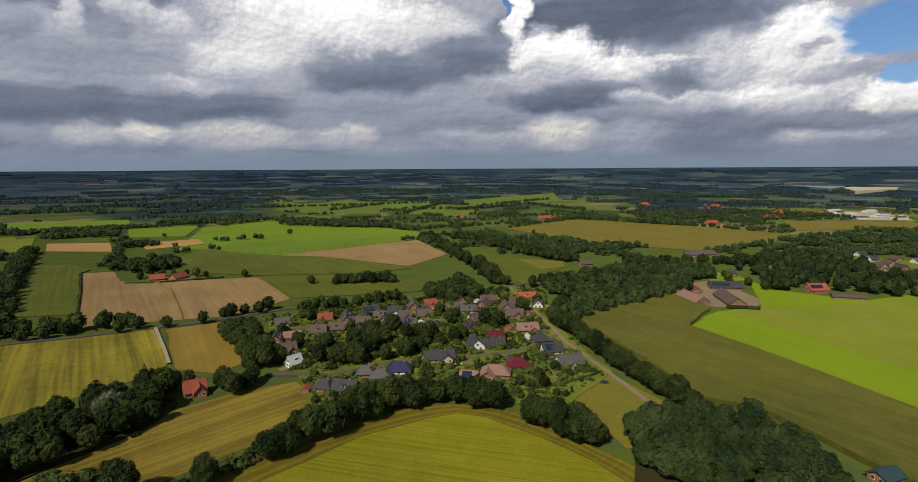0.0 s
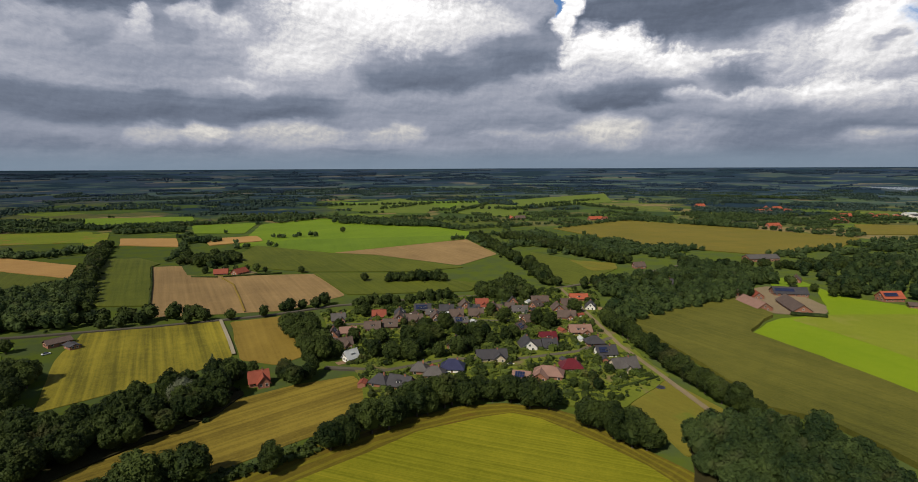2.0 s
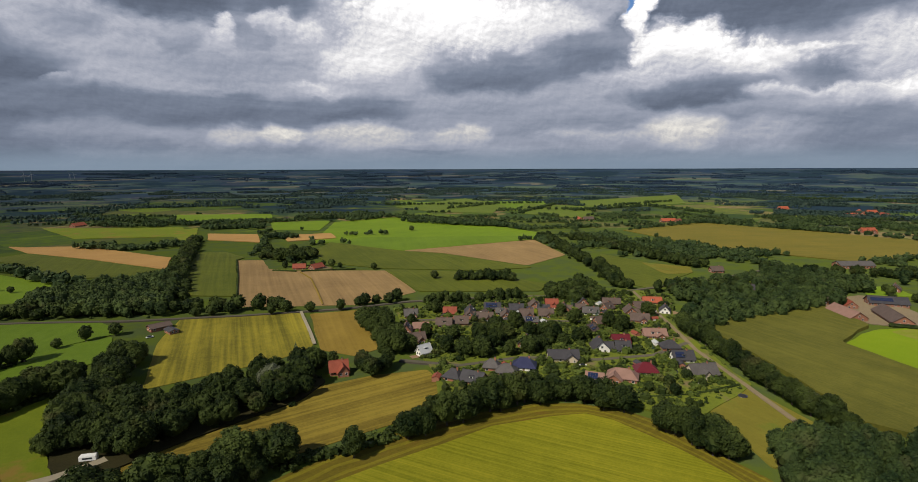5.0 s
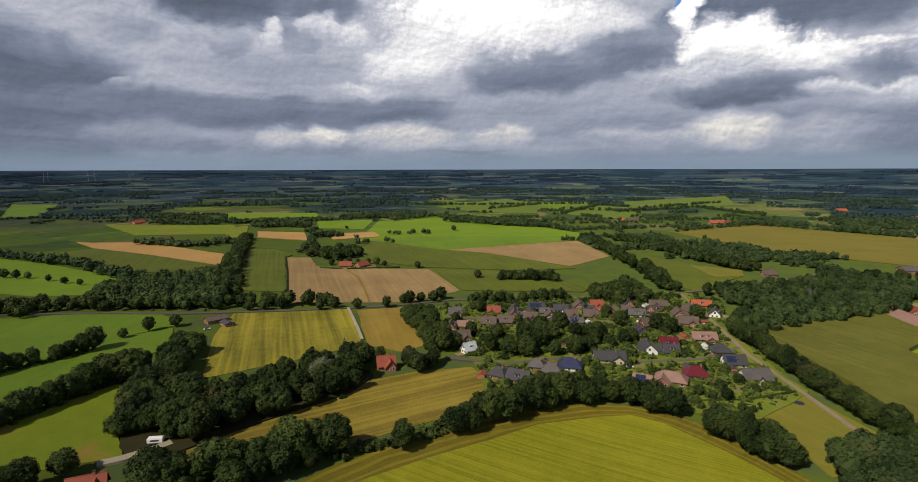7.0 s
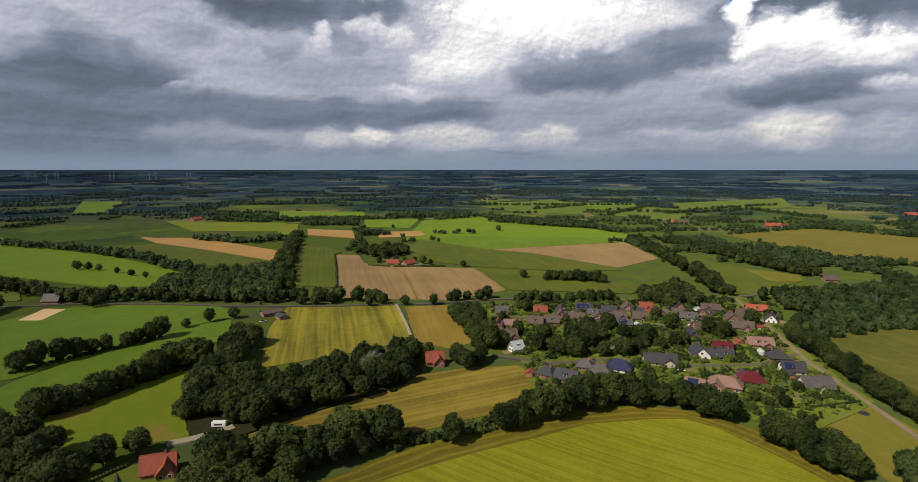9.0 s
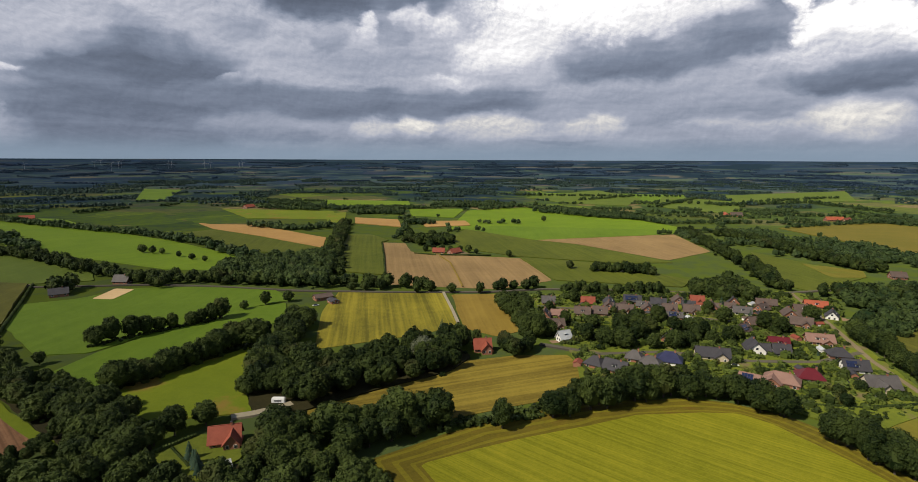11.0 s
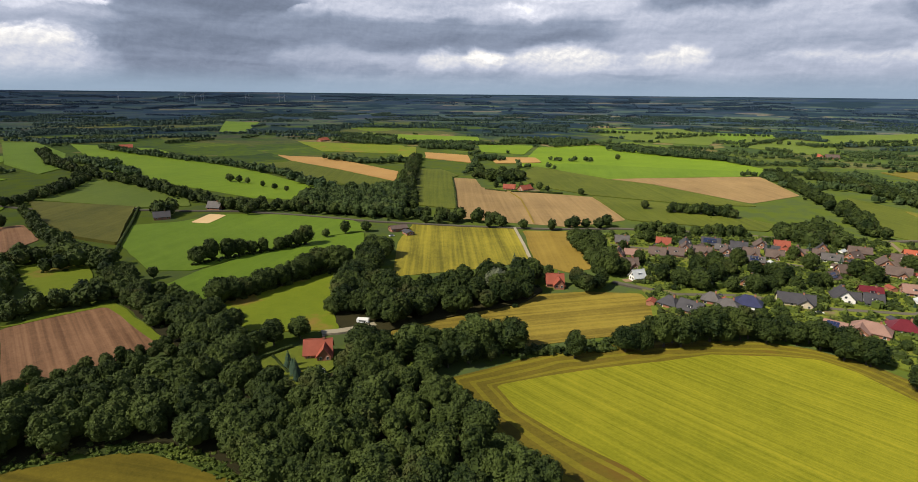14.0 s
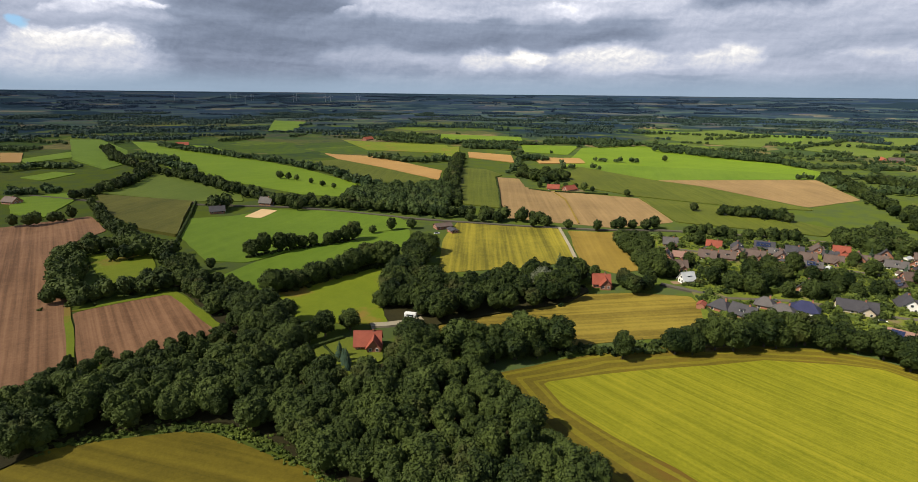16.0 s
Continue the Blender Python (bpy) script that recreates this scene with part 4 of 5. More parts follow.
row_of_trees(woodland_spots, 0.62, "round tree behind a farmhouse", "farm trees", kinds=MID)
row_of_trees([(250, 442), (243, 462), (264, 440), (272, 452), (236, 446), (248, 478)], 0.7, "broad tree beside a farmyard", "farm trees", kinds=MID)
row_of_trees([(-496, 347), (-472, 343), (-453, 342), (-413, 333), (-551, 347), (-538, 349), (-526, 351)], 0.7, "single round tree in a bright pasture", "pasture trees", kinds=MID)
row_of_trees([(-196, 495), (-253, 825), (-125, 461)], 0.8, "single round tree between fields", kinds=MID)
row_of_trees([(-448, 218), (-440, 212), (-443, 206)], 1.0, "tall dark tree beside a house by an arena", kinds=MID)

# wood floors: sheets whose colour holds the shade under the crowns
field("wood_floor", [(-213, -2), (-212, 22), (-207, 40), (-199, 62), (-191, 76), (-178, 83), (-170, 82), (-160, 77), (-140, 77), (-137, 87), (-149, 97), (-145, 111), (-114, 113), (-101, 105), (-84, 95), (-66, 89), (-51, 82), (-62, 62), (-95, 50), (-125, 47), (-147, 48), (-159, 45), (-172, 35), (-182, 22), (-188, 12), (-188, -4)], 0.02, FLOOR, "leaf litter under a wood, tree shade painted into its dark colour", "wood floor")
woodland(scatter([(-213, -2), (-212, 22), (-207, 40), (-199, 62), (-191, 76), (-178, 83), (-170, 82), (-160, 77), (-140, 77), (-137, 87), (-149, 97), (-145, 111), (-114, 113), (-101, 105), (-84, 95), (-66, 89), (-51, 82), (-62, 62), (-95, 50), (-125, 47), (-147, 48), (-159, 45), (-172, 35), (-182, 22), (-188, 12), (-188, -4)], 6.3), WOOD_TREE, 0.84, "dense mixed oak wood with dark green crowns", under=1.0)
for x, y, s in ((-137, 203, 1.0), (-141, 207, 0.8), (-150, 214, 0.9)):
    willow = thing("willow", x, y, 40 * s, "pale grey-green willow in a dark tree belt", "tree")
    part("trunk", tube(bmesh.new(), (0, 0, -0.3), (0.1, 0, 6), 0.4, 0.2, 7), BARK, willow)
    quads("crown", NEAR[int(x) % 8] * s, LEAF_PALE, willow)
field("wood_floor", [(69, 196), (94, 201), (114, 188), (123, 168), (122, 150), (116, 141), (57, 155)], 0.02, FLOOR, "leaf litter under a wood, tree shade painted into its dark colour", "wood floor")
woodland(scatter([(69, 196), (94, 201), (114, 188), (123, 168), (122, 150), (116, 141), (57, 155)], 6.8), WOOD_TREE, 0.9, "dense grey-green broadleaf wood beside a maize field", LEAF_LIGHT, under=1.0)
field("wood_floor", [(-179, 133), (-200, 156), (-195, 170), (-165, 185), (-151, 211), (-137, 232), (-118, 220), (-119, 198), (-134, 174), (-146, 154), (-155, 135), (-168, 127)], 0.02, FLOOR, "leaf litter under a wood, tree shade painted into its dark colour", "wood floor")
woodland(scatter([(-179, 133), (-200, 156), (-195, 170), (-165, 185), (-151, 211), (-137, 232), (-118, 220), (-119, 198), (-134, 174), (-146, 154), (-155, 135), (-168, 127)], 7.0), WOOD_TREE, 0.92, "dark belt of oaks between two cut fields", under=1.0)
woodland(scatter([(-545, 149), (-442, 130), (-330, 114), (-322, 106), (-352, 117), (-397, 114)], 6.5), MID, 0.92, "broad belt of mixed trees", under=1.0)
field("wood_floor", [(-328, 116), (-262, 106), (-212, 106), (-176, 90), (-188, 72), (-214, 81), (-262, 90), (-318, 101)], 0.02, FLOOR, "leaf litter under a wood, tree shade painted into its dark colour", "wood floor")
woodland(scatter([(-328, 116), (-262, 106), (-212, 106), (-176, 90), (-188, 72), (-214, 81), (-262, 90), (-318, 101)], 6.4), WOOD_TREE, 0.78, "broad belt of mixed trees between fields", under=1.0)
woodland(scatter([(-404, 322), (-392, 366), (-368, 408), (-345, 400), (-290, 325), (-278, 304), (-313, 294), (-355, 285), (-385, 292)], 6.6), MID, 0.92, "light green mixed wood along the road", LEAF_LIGHT, under=0.9)
woodland(scatter([(60, 353), (162, 446), (240, 506), (238, 456), (146, 387), (78, 338)], 7.5), MID, 0.88, "broadleaf wood between maize and road", LEAF_LIGHT, under=0.9)
woodland(scatter([(72, 428), (82, 458), (130, 495), (205, 558), (240, 510), (160, 448), (88, 388)], 8.5), MID, 0.8, "loose wood between village and farm", LEAF_LIGHT, under=0.9)
woodland(scatter([(-25, 407), (-7, 453), (13, 452), (25, 405), (2, 386)], 7.5), MID, 0.95, "tall trees behind the village")
woodland(scatter([(295, 569), (408, 585), (424, 476), (352, 393), (293, 417), (262, 463)], 13), MID, 0.9, "loose wood around farm buildings", LEAF_LIGHT)
woodland(along([(-190, 6), (-184, 19), (-174, 32), (-160, 43), (-140, 46), (-121, 48), (-95, 47)], 1.0, 1.6, 3), BUSH, 0.55, "light green scrub along a wood edge", SHRUB, name="undergrowth")
woodland(along([(-231, 20), (-219, 44), (-216, 66), (-212, 80)], 5.5, 5, 2), WOOD_TREE, 0.48, "low trees along the edge of a ploughed field", under=0.8)
woodland(along([(-100, 146), (-82, 164), (-62, 184)], 2.6, 3, 2), BUSH, 1.3, "low brambles and bushes along a field edge", name="undergrowth")
woodland(along([(-306, 146), (-300, 168), (-294, 186), (-285, 214)], 2.6, 2, 2), BUSH, 1.0, "low hedge under a row of pasture trees", name="undergrowth")
woodland(along([(-244, 112), (-237, 134), (-236, 155), (-234, 174), (-224, 190)], 2.6, 3, 2), BUSH, 1.3, "low hedge under a row of trees", name="undergrowth")
woodland([(-128, 233), (-124, 240), (-131, 241), (-107, 236), (-109, 243)], NEAR, 0.62, "trees close around a red-roofed house")
woodland(along([(-110, 372), (-84, 380), (-62, 390), (-40, 402)], 7, 6, 2), MID, 0.7, "trees between the village and the road")
woodland(along([(-94, 243), (-104, 229)], 6, 5, 2), NEAR, 0.7, "small trees beside a house")
woodland(along([(-134, 318), (-112, 284), (-95, 257)], 7, 7, 2), NEAR, 0.9, "belt of tall trees at the village edge", under=1.0)
woodland(scatter([(-350, 530), (-300, 515), (-283, 545), (-300, 578), (-345, 565)], 8), MID, 0.95, "dark clump of trees behind a farmhouse")
for line, gap, rows in (
    ([(-305, 300), (-262, 318), (-225, 333), (-205, 338)], 7, 1), ([(-160, 352), (-128, 376)], 8, 1),
    ([(-687, 278), (-599, 277), (-474, 260), (-390, 255)], 8, 2), ([(-519, 655), (-387, 457), (-307, 340)], 7, 2), ([(-42, 787), (4, 605), (25, 535), (40, 447)], 8, 2),
    ([(-106, 460), (-75, 468), (-49, 466)], 7, 2), ([(-1, 769), (43, 728), (81, 634), (126, 562)], 8, 3), ([(63, 442), (121, 457), (192, 465)], 8, 2),
    ([(-581, 153), (-635, 220), (-710, 279), (-852, 297), (-1046, 358)], 9, 2), ([(-505, 79), (-497, 97), (-502, 125)], 8, 1), ([(-425, 262), (-400, 272), (-352, 288), (-315, 300)], 8, 2),
    ([(-389, 83), (-340, 64), (-305, 52)], 5, 2), ([(-303, 52), (-299, 70), (-292, 92)], 5, 2), ([(174, 548), (258, 544), (336, 541), (376, 474), (399, 447)], 8, 1), ([(290, 493), (267, 416), (253, 428)], 9, 1),
    ([(28, 555), (39, 461)], 8, 1), ([(-472, 577), (-343, 407), (-294, 340)], 8, 1), ([(-389, 83), (-384, 112), (-340, 115)], 6, 2), ([(-364, 97), (-352, 98)], 5, 1),
):
    woodland(along(line, gap, 7, rows), MID, 0.85, "belt of broadleaf trees between fields", under=0.9)
for line, gap, rows in (
    ([(-1055, 969), (-809, 874), (-657, 836)], 9, 3), ([(-595, 785), (-535, 856)], 8, 3), ([(-343, 748), (-313, 756), (-272, 775)], 11, 1), ([(-298, 1045), (-191, 931), (-106, 920)], 8, 3),
    ([(-621, 568), (-534, 566), (-506, 617)], 8, 3), ([(-891, 345), (-674, 311)], 8, 2), ([(-793, 349), (-887, 327)], 8, 2), ([(-1036, 445), (-856, 437), (-672, 436), (-550, 417), (-423, 372)], 8, 2),
    ([(-843, 165), (-858, 204), (-816, 241)], 8, 2), ([(-661, 119), (-652, 143), (-632, 151)], 8, 2), ([(-826, 794), (-700, 813)], 8, 3),
    ([(-618, 800), (-513, 817)], 8, 3), ([(-529, 1013), (-397, 1097)], 8, 4), ([(-311, 972), (-225, 941), (-107, 912)], 8, 2), ([(-542, 984), (-381, 1043)], 8, 4), ([(-323, 1003), (-113, 988)], 9, 3),
    ([(8, 1275), (204, 1480), (310, 1248)], 12, 2), ([(354, 955), (412, 919)], 8, 3), ([(655, 1952), (985, 1703)], 9, 4), ([(-435, 690), (-397, 717)], 8, 3), ([(-333, 535), (-294, 517)], 8, 1),
    ([(445, 672), (570, 726), (612, 692)], 8, 4), ([(-500, 1400), (-250, 1480), (-80, 1560)], 10, 1), ([(-300, 1290), (-200, 1500)], 10, 1), ([(-111, 1201), (-60, 1400), (-20, 1600)], 10, 1),
    ([(-120, 1330), (60, 1300)], 12, 1), ([(60, 1400), (300, 1700)], 12, 1), ([(-420, 960), (-368, 1060), (-160, 965), (-60, 860)], 10, 2), ([(90, 890), (235, 1035), (380, 920), (500, 790)], 13, 1),
):
    woodland(along(line, gap, 9, rows), FAR, 0.95, "distant belt of dark trees", LEAF_MID)
# hedges and copses over the far country
PLOTS = [(min(p[0] for p in f), max(p[0] for p in f), min(p[1] for p in f), max(p[1] for p in f), f) for f in FIELDS]


def open_ground(x, y):
    return not any(a < x < b and c < y < d and inside(f, x, y) for a, b, c, d, f in PLOTS)


def hedges(count, near, off, chance, seed_z):
    out = []
    while len(out) < count:
        r = math.sqrt(rng.uniform(near ** 2, off ** 2))
        a = radians(rng.uniform(-52, 88))
        x, y = -r * math.sin(a), r * math.cos(a)
        if near < 1000 and a > radians(34) and r < 1150:
            continue
        if noise.noise((x / 700, y / 700, seed_z)) < rng.uniform(*chance):
            continue
        turn = radians(24 + (90 if rng.uniform() < 0.4 else 0)) + rng.normal() * 0.15
        if near > 1000 and rng.uniform() < 0.7:
            turn = a + rng.normal() * 0.12
        n = int(rng.integers(3, 26))
        rows = 1 if rng.uniform() < 0.65 else int(rng.integers(2, 6))
        for k in range(n):
            for j in range(rows):
                u, v = (k - n / 2) * 9 + rng.uniform(-3, 3), j * 9 + rng.uniform(-3, 3)
                px, py = x + u * math.cos(turn) - v * math.sin(turn), y + u * math.sin(turn) + v * math.cos(turn)
                if near < math.hypot(px, py) < off + 100 and open_ground(px, py):
                    out.append((px, py))
    return out


woodland(hedges(3300, 620, 1350, (-0.5, 0.3), 4.0), FAR, 0.8, "hedges and copses between distant fields", LEAF_MID)
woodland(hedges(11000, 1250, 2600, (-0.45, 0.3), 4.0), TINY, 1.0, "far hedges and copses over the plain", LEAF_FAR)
woodland(hedges(10500, 2350, 4150, (-0.35, 0.25), 8.0), TINY, 1.05, "dark tree strips towards the skyline, blue from painted haze", LEAF_HAZE)

# ---------- houses ----------


def gable_walls(w, d, e, p):
    """Walls with gables at both ends; ridge along x."""
    bm = boxed(-w / 2, w / 2, -d / 2, d / 2, -0.3, e)
    for s in (-1, 1):
        x0, x1 = s * w / 2, s * (w / 2 - 0.3)
        a = [bm.verts.new((x, y, z)) for x in (x0, x1) for y, z in ((-d / 2, e), (d / 2, e), (0, e + p - 0.1))]
        bm.faces.new(a[:3]), bm.faces.new(a[3:][::-1])
        bm.faces.new((a[0], a[2], a[5], a[3])), bm.faces.new((a[1], a[4], a[5], a[2]))
    return bm


def gable_roof(w, d, e, p, over=0.65, thick=0.25):
    bm = bmesh.new()
    k = p / (d / 2)
    for s in (-1, 1):
        y1 = s * (d / 2 + over)
        z1 = e - over * k
        v = [bm.verts.new((x, y, z + t)) for t in (0.0, thick) for x, y, z in ((-w / 2 - over, 0, e + p), (w / 2 + over, 0, e + p), (w / 2 + over, y1, z1), (-w / 2 - over, y1, z1))]
        for f in ((0, 1, 2, 3), (4, 5, 6, 7), (0, 1, 5, 4), (1, 2, 6, 5), (2, 3, 7, 6), (3, 0, 4, 7)):
            bm.faces.new([v[i] for i in f])
    bmesh.ops.recalc_face_normals(bm, faces=bm.faces[:])
    tube(bm, (-w / 2 - over, 0, e + p + thick), (w / 2 + over, 0, e + p + thick), 0.16, 0.16, 6)
    return bm


def hip_roof(w, d, e, p, over=0.6, thick=0.2):
    bm = bmesh.new()
    x, y = w / 2 + over, d / 2 + over
    r = max(0.3, w / 2 - d / 2 * 0.8)
    low = [bm.verts.new(c) for c in ((-x, -y, e - 0.2), (x, -y, e - 0.2), (x, y, e - 0.2), (-x, y, e - 0.2))]
    eave = [bm.verts.new((v.co.x, v.co.y, e - 0.2 + thick)) for v in low]
    a, b = bm.verts.new((-r, 0, e + p)), bm.verts.new((r, 0, e + p))
    bm.faces.new(low[::-1])
    for i in range(4):
        bm.faces.new((low[i], low[(i + 1) % 4], eave[(i + 1) % 4], eave[i]))
    bm.faces.new((eave[0], eave[1], b, a)), bm.faces.new((eave[1], eave[2], b))
    bm.faces.new((eave[2], eave[3], a, b)), bm.faces.new((eave[3], eave[0], a))
    tube(bm, (-r, 0, e + p + 0.03), (r, 0, e + p + 0.03), 0.15, 0.15, 6)
    return bm


def window(parent, x, y, z, w, h, side):
    """side: 0 front (-y), 1 back, 2 right (+x), 3 left."""
    def slab(t0, t1, m):
        if side < 2:
            s = -1 if side == 0 else 1
            return boxed(x - w / 2 + m, x + w / 2 - m, min(y + s * t0, y + s * t1), max(y + s * t0, y + s * t1), z + m, z + h - m)
        s = 1 if side == 2 else -1
        return boxed(min(x + s * t0, x + s * t1), max(x + s * t0, x + s * t1), y - w / 2 + m, y + w / 2 - m, z + m, z + h - m)
    frame_part = part("window", slab(-0.05, 0.06, 0.0), TRIM, parent)
    part("pane", slab(0.03, 0.075, 0.10), GLASS, frame_part)


BUILT = []


def house(x, y, turn, w=12, d=9, e=3.0, p=3.6, roof="dark", wall="brick", hip=False, label="", wing=None, dormer=0, solar=0, chimney=True, name="house", group="village houses"):
    BUILT.append((x, y, max(w, d) * 0.5 + 1.5))
    ob = thing(name, x, y, turn, label or f"{wall} house with a {roof} tiled roof", "house", group)
    if hip:
        part("wall", boxed(-w / 2, w / 2, -d / 2, d / 2, -0.3, e), WALL[wall], ob)
        part("roof", hip_roof(w, d, e, p), ROOF[roof], ob)
    else:
        part("wall", gable_walls(w, d, e, p), WALL[wall], ob)
        part("roof", gable_roof(w, d, e, p), ROOF[roof], ob)
    if wing:
        wx, ww, wd, wp, side = wing
        m = pose(wx, side * (d / 2 + wd / 2 - 1.5), 0, 0, 0, 90)
        for nm, maker, mat in (("wing_wall", gable_walls, WALL[wall]), ("wing_roof", gable_roof, ROOF[roof])):
            bm = maker(wd + 3, ww, e - 0.02, wp)
            bm.transform(m)
            part(nm, bm, mat, ob)
        for k in (-1, 1):
            window(ob, wx + k * ww / 4, side * (d / 2 + wd), 0.9, 1.1, 1.3, 0 if side < 0 else 1)
    k = p / (d / 2)
    count = max(2, int(w / 3.2))
    for side, yy in ((0, -d / 2), (1, d / 2)):
        for i in range(count):
            wx = -w / 2 + (i + 0.5) * w / count
            if wing and abs(wx - wing[0]) < wing[1] / 2 + 0.6 and (wing[4] < 0) == (side == 0):
                continue
            if side == 0 and i == count // 2:
                door = part("door", boxed(wx - 0.55, wx + 0.55, yy - 0.06, yy + 0.05, 0.0, 2.1), WOOD, ob)
                part("door_handle", boxed(wx + 0.35, wx + 0.45, yy - 0.12, yy - 0.06, 1.0, 1.1), METAL, door)
            else:
                window(ob, wx, yy, 0.85, 1.3, 1.35, side)
    for side, xx in ((2, w / 2), (3, -w / 2)):
        for yy in (-d / 5, d / 5):
            window(ob, xx, yy, 0.85, 1.2, 1.35, side)
        if not hip and p > 2.8:
            window(ob, xx, 0, e + 0.5, 1.3, 1.3, side)
    if chimney:
        c = boxed(w * 0.18, w * 0.18 + 0.7, -0.35, 0.35, e + p - 0.9, e + p + 1.1)
        pot = part("chimney", c, WALL["brick"], ob)
        part("chimney_cap", boxed(w * 0.18 - 0.08, w * 0.18 + 0.78, -0.43, 0.43, e + p + 1.1, e + p + 1.22), DARK, pot)
    for i in range(dormer):
        dx = (i - (dormer - 1) / 2) * 3.4
        bm = boxed(dx - 0.9, dx + 0.9, -d / 2 + 0.9, -d / 2 + 3.2, e + 0.4, e + 2.0)
        body = part("dormer", bm, TRIM, ob)
        part("dormer_roof", boxed(dx - 1.15, dx + 1.15, -d / 2 + 0.6, -d / 2 + 3.4, e + 2.0, e + 2.2), ROOF[roof], body)
        part("pane", boxed(dx - 0.65, dx + 0.65, -d / 2 + 0.84, -d / 2 + 0.9, e + 0.75, e + 1.75), GLASS, body)
    if solar:
        ang = math.atan2(p, d / 2)
        for i in range(solar):
            for j in range(2):
                sx = -w / 2 + 1.4 + i * 1.15
                m = pose(sx, -d / 4 - 0.2, e + p / 2 + 0.02, math.degrees(ang), 0, 0) @ pose(0, (j - 0.5) * 1.7, 0.36)
                bm = boxed(-0.53, 0.53, -0.8, 0.8, 0, 0.05)
                bm.transform(m)
                part("solar_panel", bm, PANEL, ob)
    return ob


def H(x, y, turn, roof, w=12, d=9, e=3.0, p=3.6, **more):
    small = 0.86 if w < 19 else 1.0
    pick = int(abs(x * 7 + y * 3)) % 4
    if more.get("group", "village houses") == "village houses" and not more.get("hip") and w < 16 and "wing" not in more and not more.get("solar"):
        if pick < 2:
            more["wing"] = ((-1 if pick else 1) * w * 0.2, d * 0.55, 2.6, p * 0.62, -1)
        elif not more.get("dormer"):
            more["dormer"] = pick - 1
        if pick == 3:
            more["solar"] = 4
    if "wing" in more and small < 1:
        more["wing"] = tuple(v * small for v in more["wing"][:4]) + (more["wing"][4],)
    return house(x, y, turn, w * small, d * small, e * 0.85, p * small * 1.1, roof, **more)


# north row
H(-85, 344, 12, "red", 10, 8)
H(-72, 350, 100, "dark", 12, 8, p=3.2)
H(-58, 362, 10, "dark", 13, 9, solar=7, dormer=2)
H(-41, 361, 10, "dark", 11, 9)
H(-29, 374, 100, "brown", 11, 9)
H(-17, 380, 10, "red", 10, 9, wing=(1, 5, 3, 2.5, -1))
H(5, 388, 100, "dark", 11, 9, p=4.4, dormer=1)
H(26, 393, 5, "brown", 14, 9, p=3.0)
H(56, 402, 2, "orange", 15, 9, p=3.0, label="low house with a bright orange-red tiled roof")
# second row
H(-83, 317, 10, "brown", 11, 8)
H(-73, 323, 10, "brown", 10, 8)
H(-59, 335, 8, "brown", 11, 8)
H(-46, 343, 98, "brown", 11, 8)
H(-33, 349, 8, "brown", 10, 8)
H(-20, 352, 8, "brown", 11, 8)
H(-29, 334, 8, "grey", 10, 7, p=2.4)
H(10, 364, 5, "grey", 12, 8, wall="white", p=3.0)
H(37, 370, 95, "brown", 12, 9)
H(41, 351, -5, "brown", 13, 9, wall="brick")
H(61, 377, 80, "dark", 10, 8, wall="white")
H(-70, 338, 100, "brown", 10, 8)
H(-50, 352, 5, "grey", 9, 7, p=2.4)
H(-8, 368, 95, "brown", 10, 8)
H(2, 374, 5, "brown", 10, 7, p=2.4)
H(22, 376, 60, "brown", 11, 8)
H(16, 340, 30, "brown", 11, 8)
H(46, 384, 10, "brown", 12, 8)
H(-22, 366, 5, "dark", 9, 7, p=2.6)
# west end
H(-110, 334, 20, "grey", 10, 8)
H(-103, 300, 100, "brown", 10, 8, p=4.0, label="red brick house with a brown gabled roof")
H(-96, 308, 15, "pink", 11, 9, p=2.4)
H(-92, 284, 30, "brown", 11, 8)
H(-82, 264, 50, "pale", 8, 6, p=3.6, wall="white", label="small white house with a pale grey roof", chimney=False)
# middle
H(-29, 288, 80, "dark", 10, 8)
H(45, 319, 8, "pink", 15, 10, p=3.2, dormer=2, label="house with a broad faded pink tiled roof")
H(24, 302, 12, "maroon", 11, 8)
H(12, 289, 100, "dark", 12, 10, p=4.4, wall="white", wing=(0, 6, 3, 3, -1))
H(24, 290, 10, "dark", 9, 8, wall="white")
H(8, 321, 60, "brown", 10, 8)
H(50, 297, 10, "dark", 11, 9, hip=True)
H(53, 280, 10, "dark", 12, 9, wall="white", dormer=1)
H(58, 260, 20, "grey", 15, 10, p=4.2, wall="cream", wing=(-2, 7, 4, 3.6, -1), dormer=0, label="large cream house with a steep grey roof and front gable")
# south row
H(-59, 233, -15, "dark", 10, 9, hip=True)
H(-49, 231, -15, "dark", 12, 9, dormer=1)
H(-43, 249, 0, "grey", 9, 8, hip=True)
H(-35, 244, 0, "grey", 11, 9, hip=True)
H(-27, 253, 0, "blue", 13, 10, hip=True, wall="white", p=4.0, label="white house with a glossy dark blue hipped roof")
H(-8, 270, 10, "dark", 18, 9, p=3.4, wall="cream", wing=(4, 7, 2.5, 2.8, -1), label="long cream house with an anthracite roof")
H(32, 258, 5, "maroon", 12, 10, hip=True, wall="white", p=3.8, label="white house with a glossy maroon hipped roof")
H(20, 248, -10, "pink", 16, 10, hip=True, wing=(-4, 8, 4, 2.8, -1), label="house with a salmon-pink hipped roof")
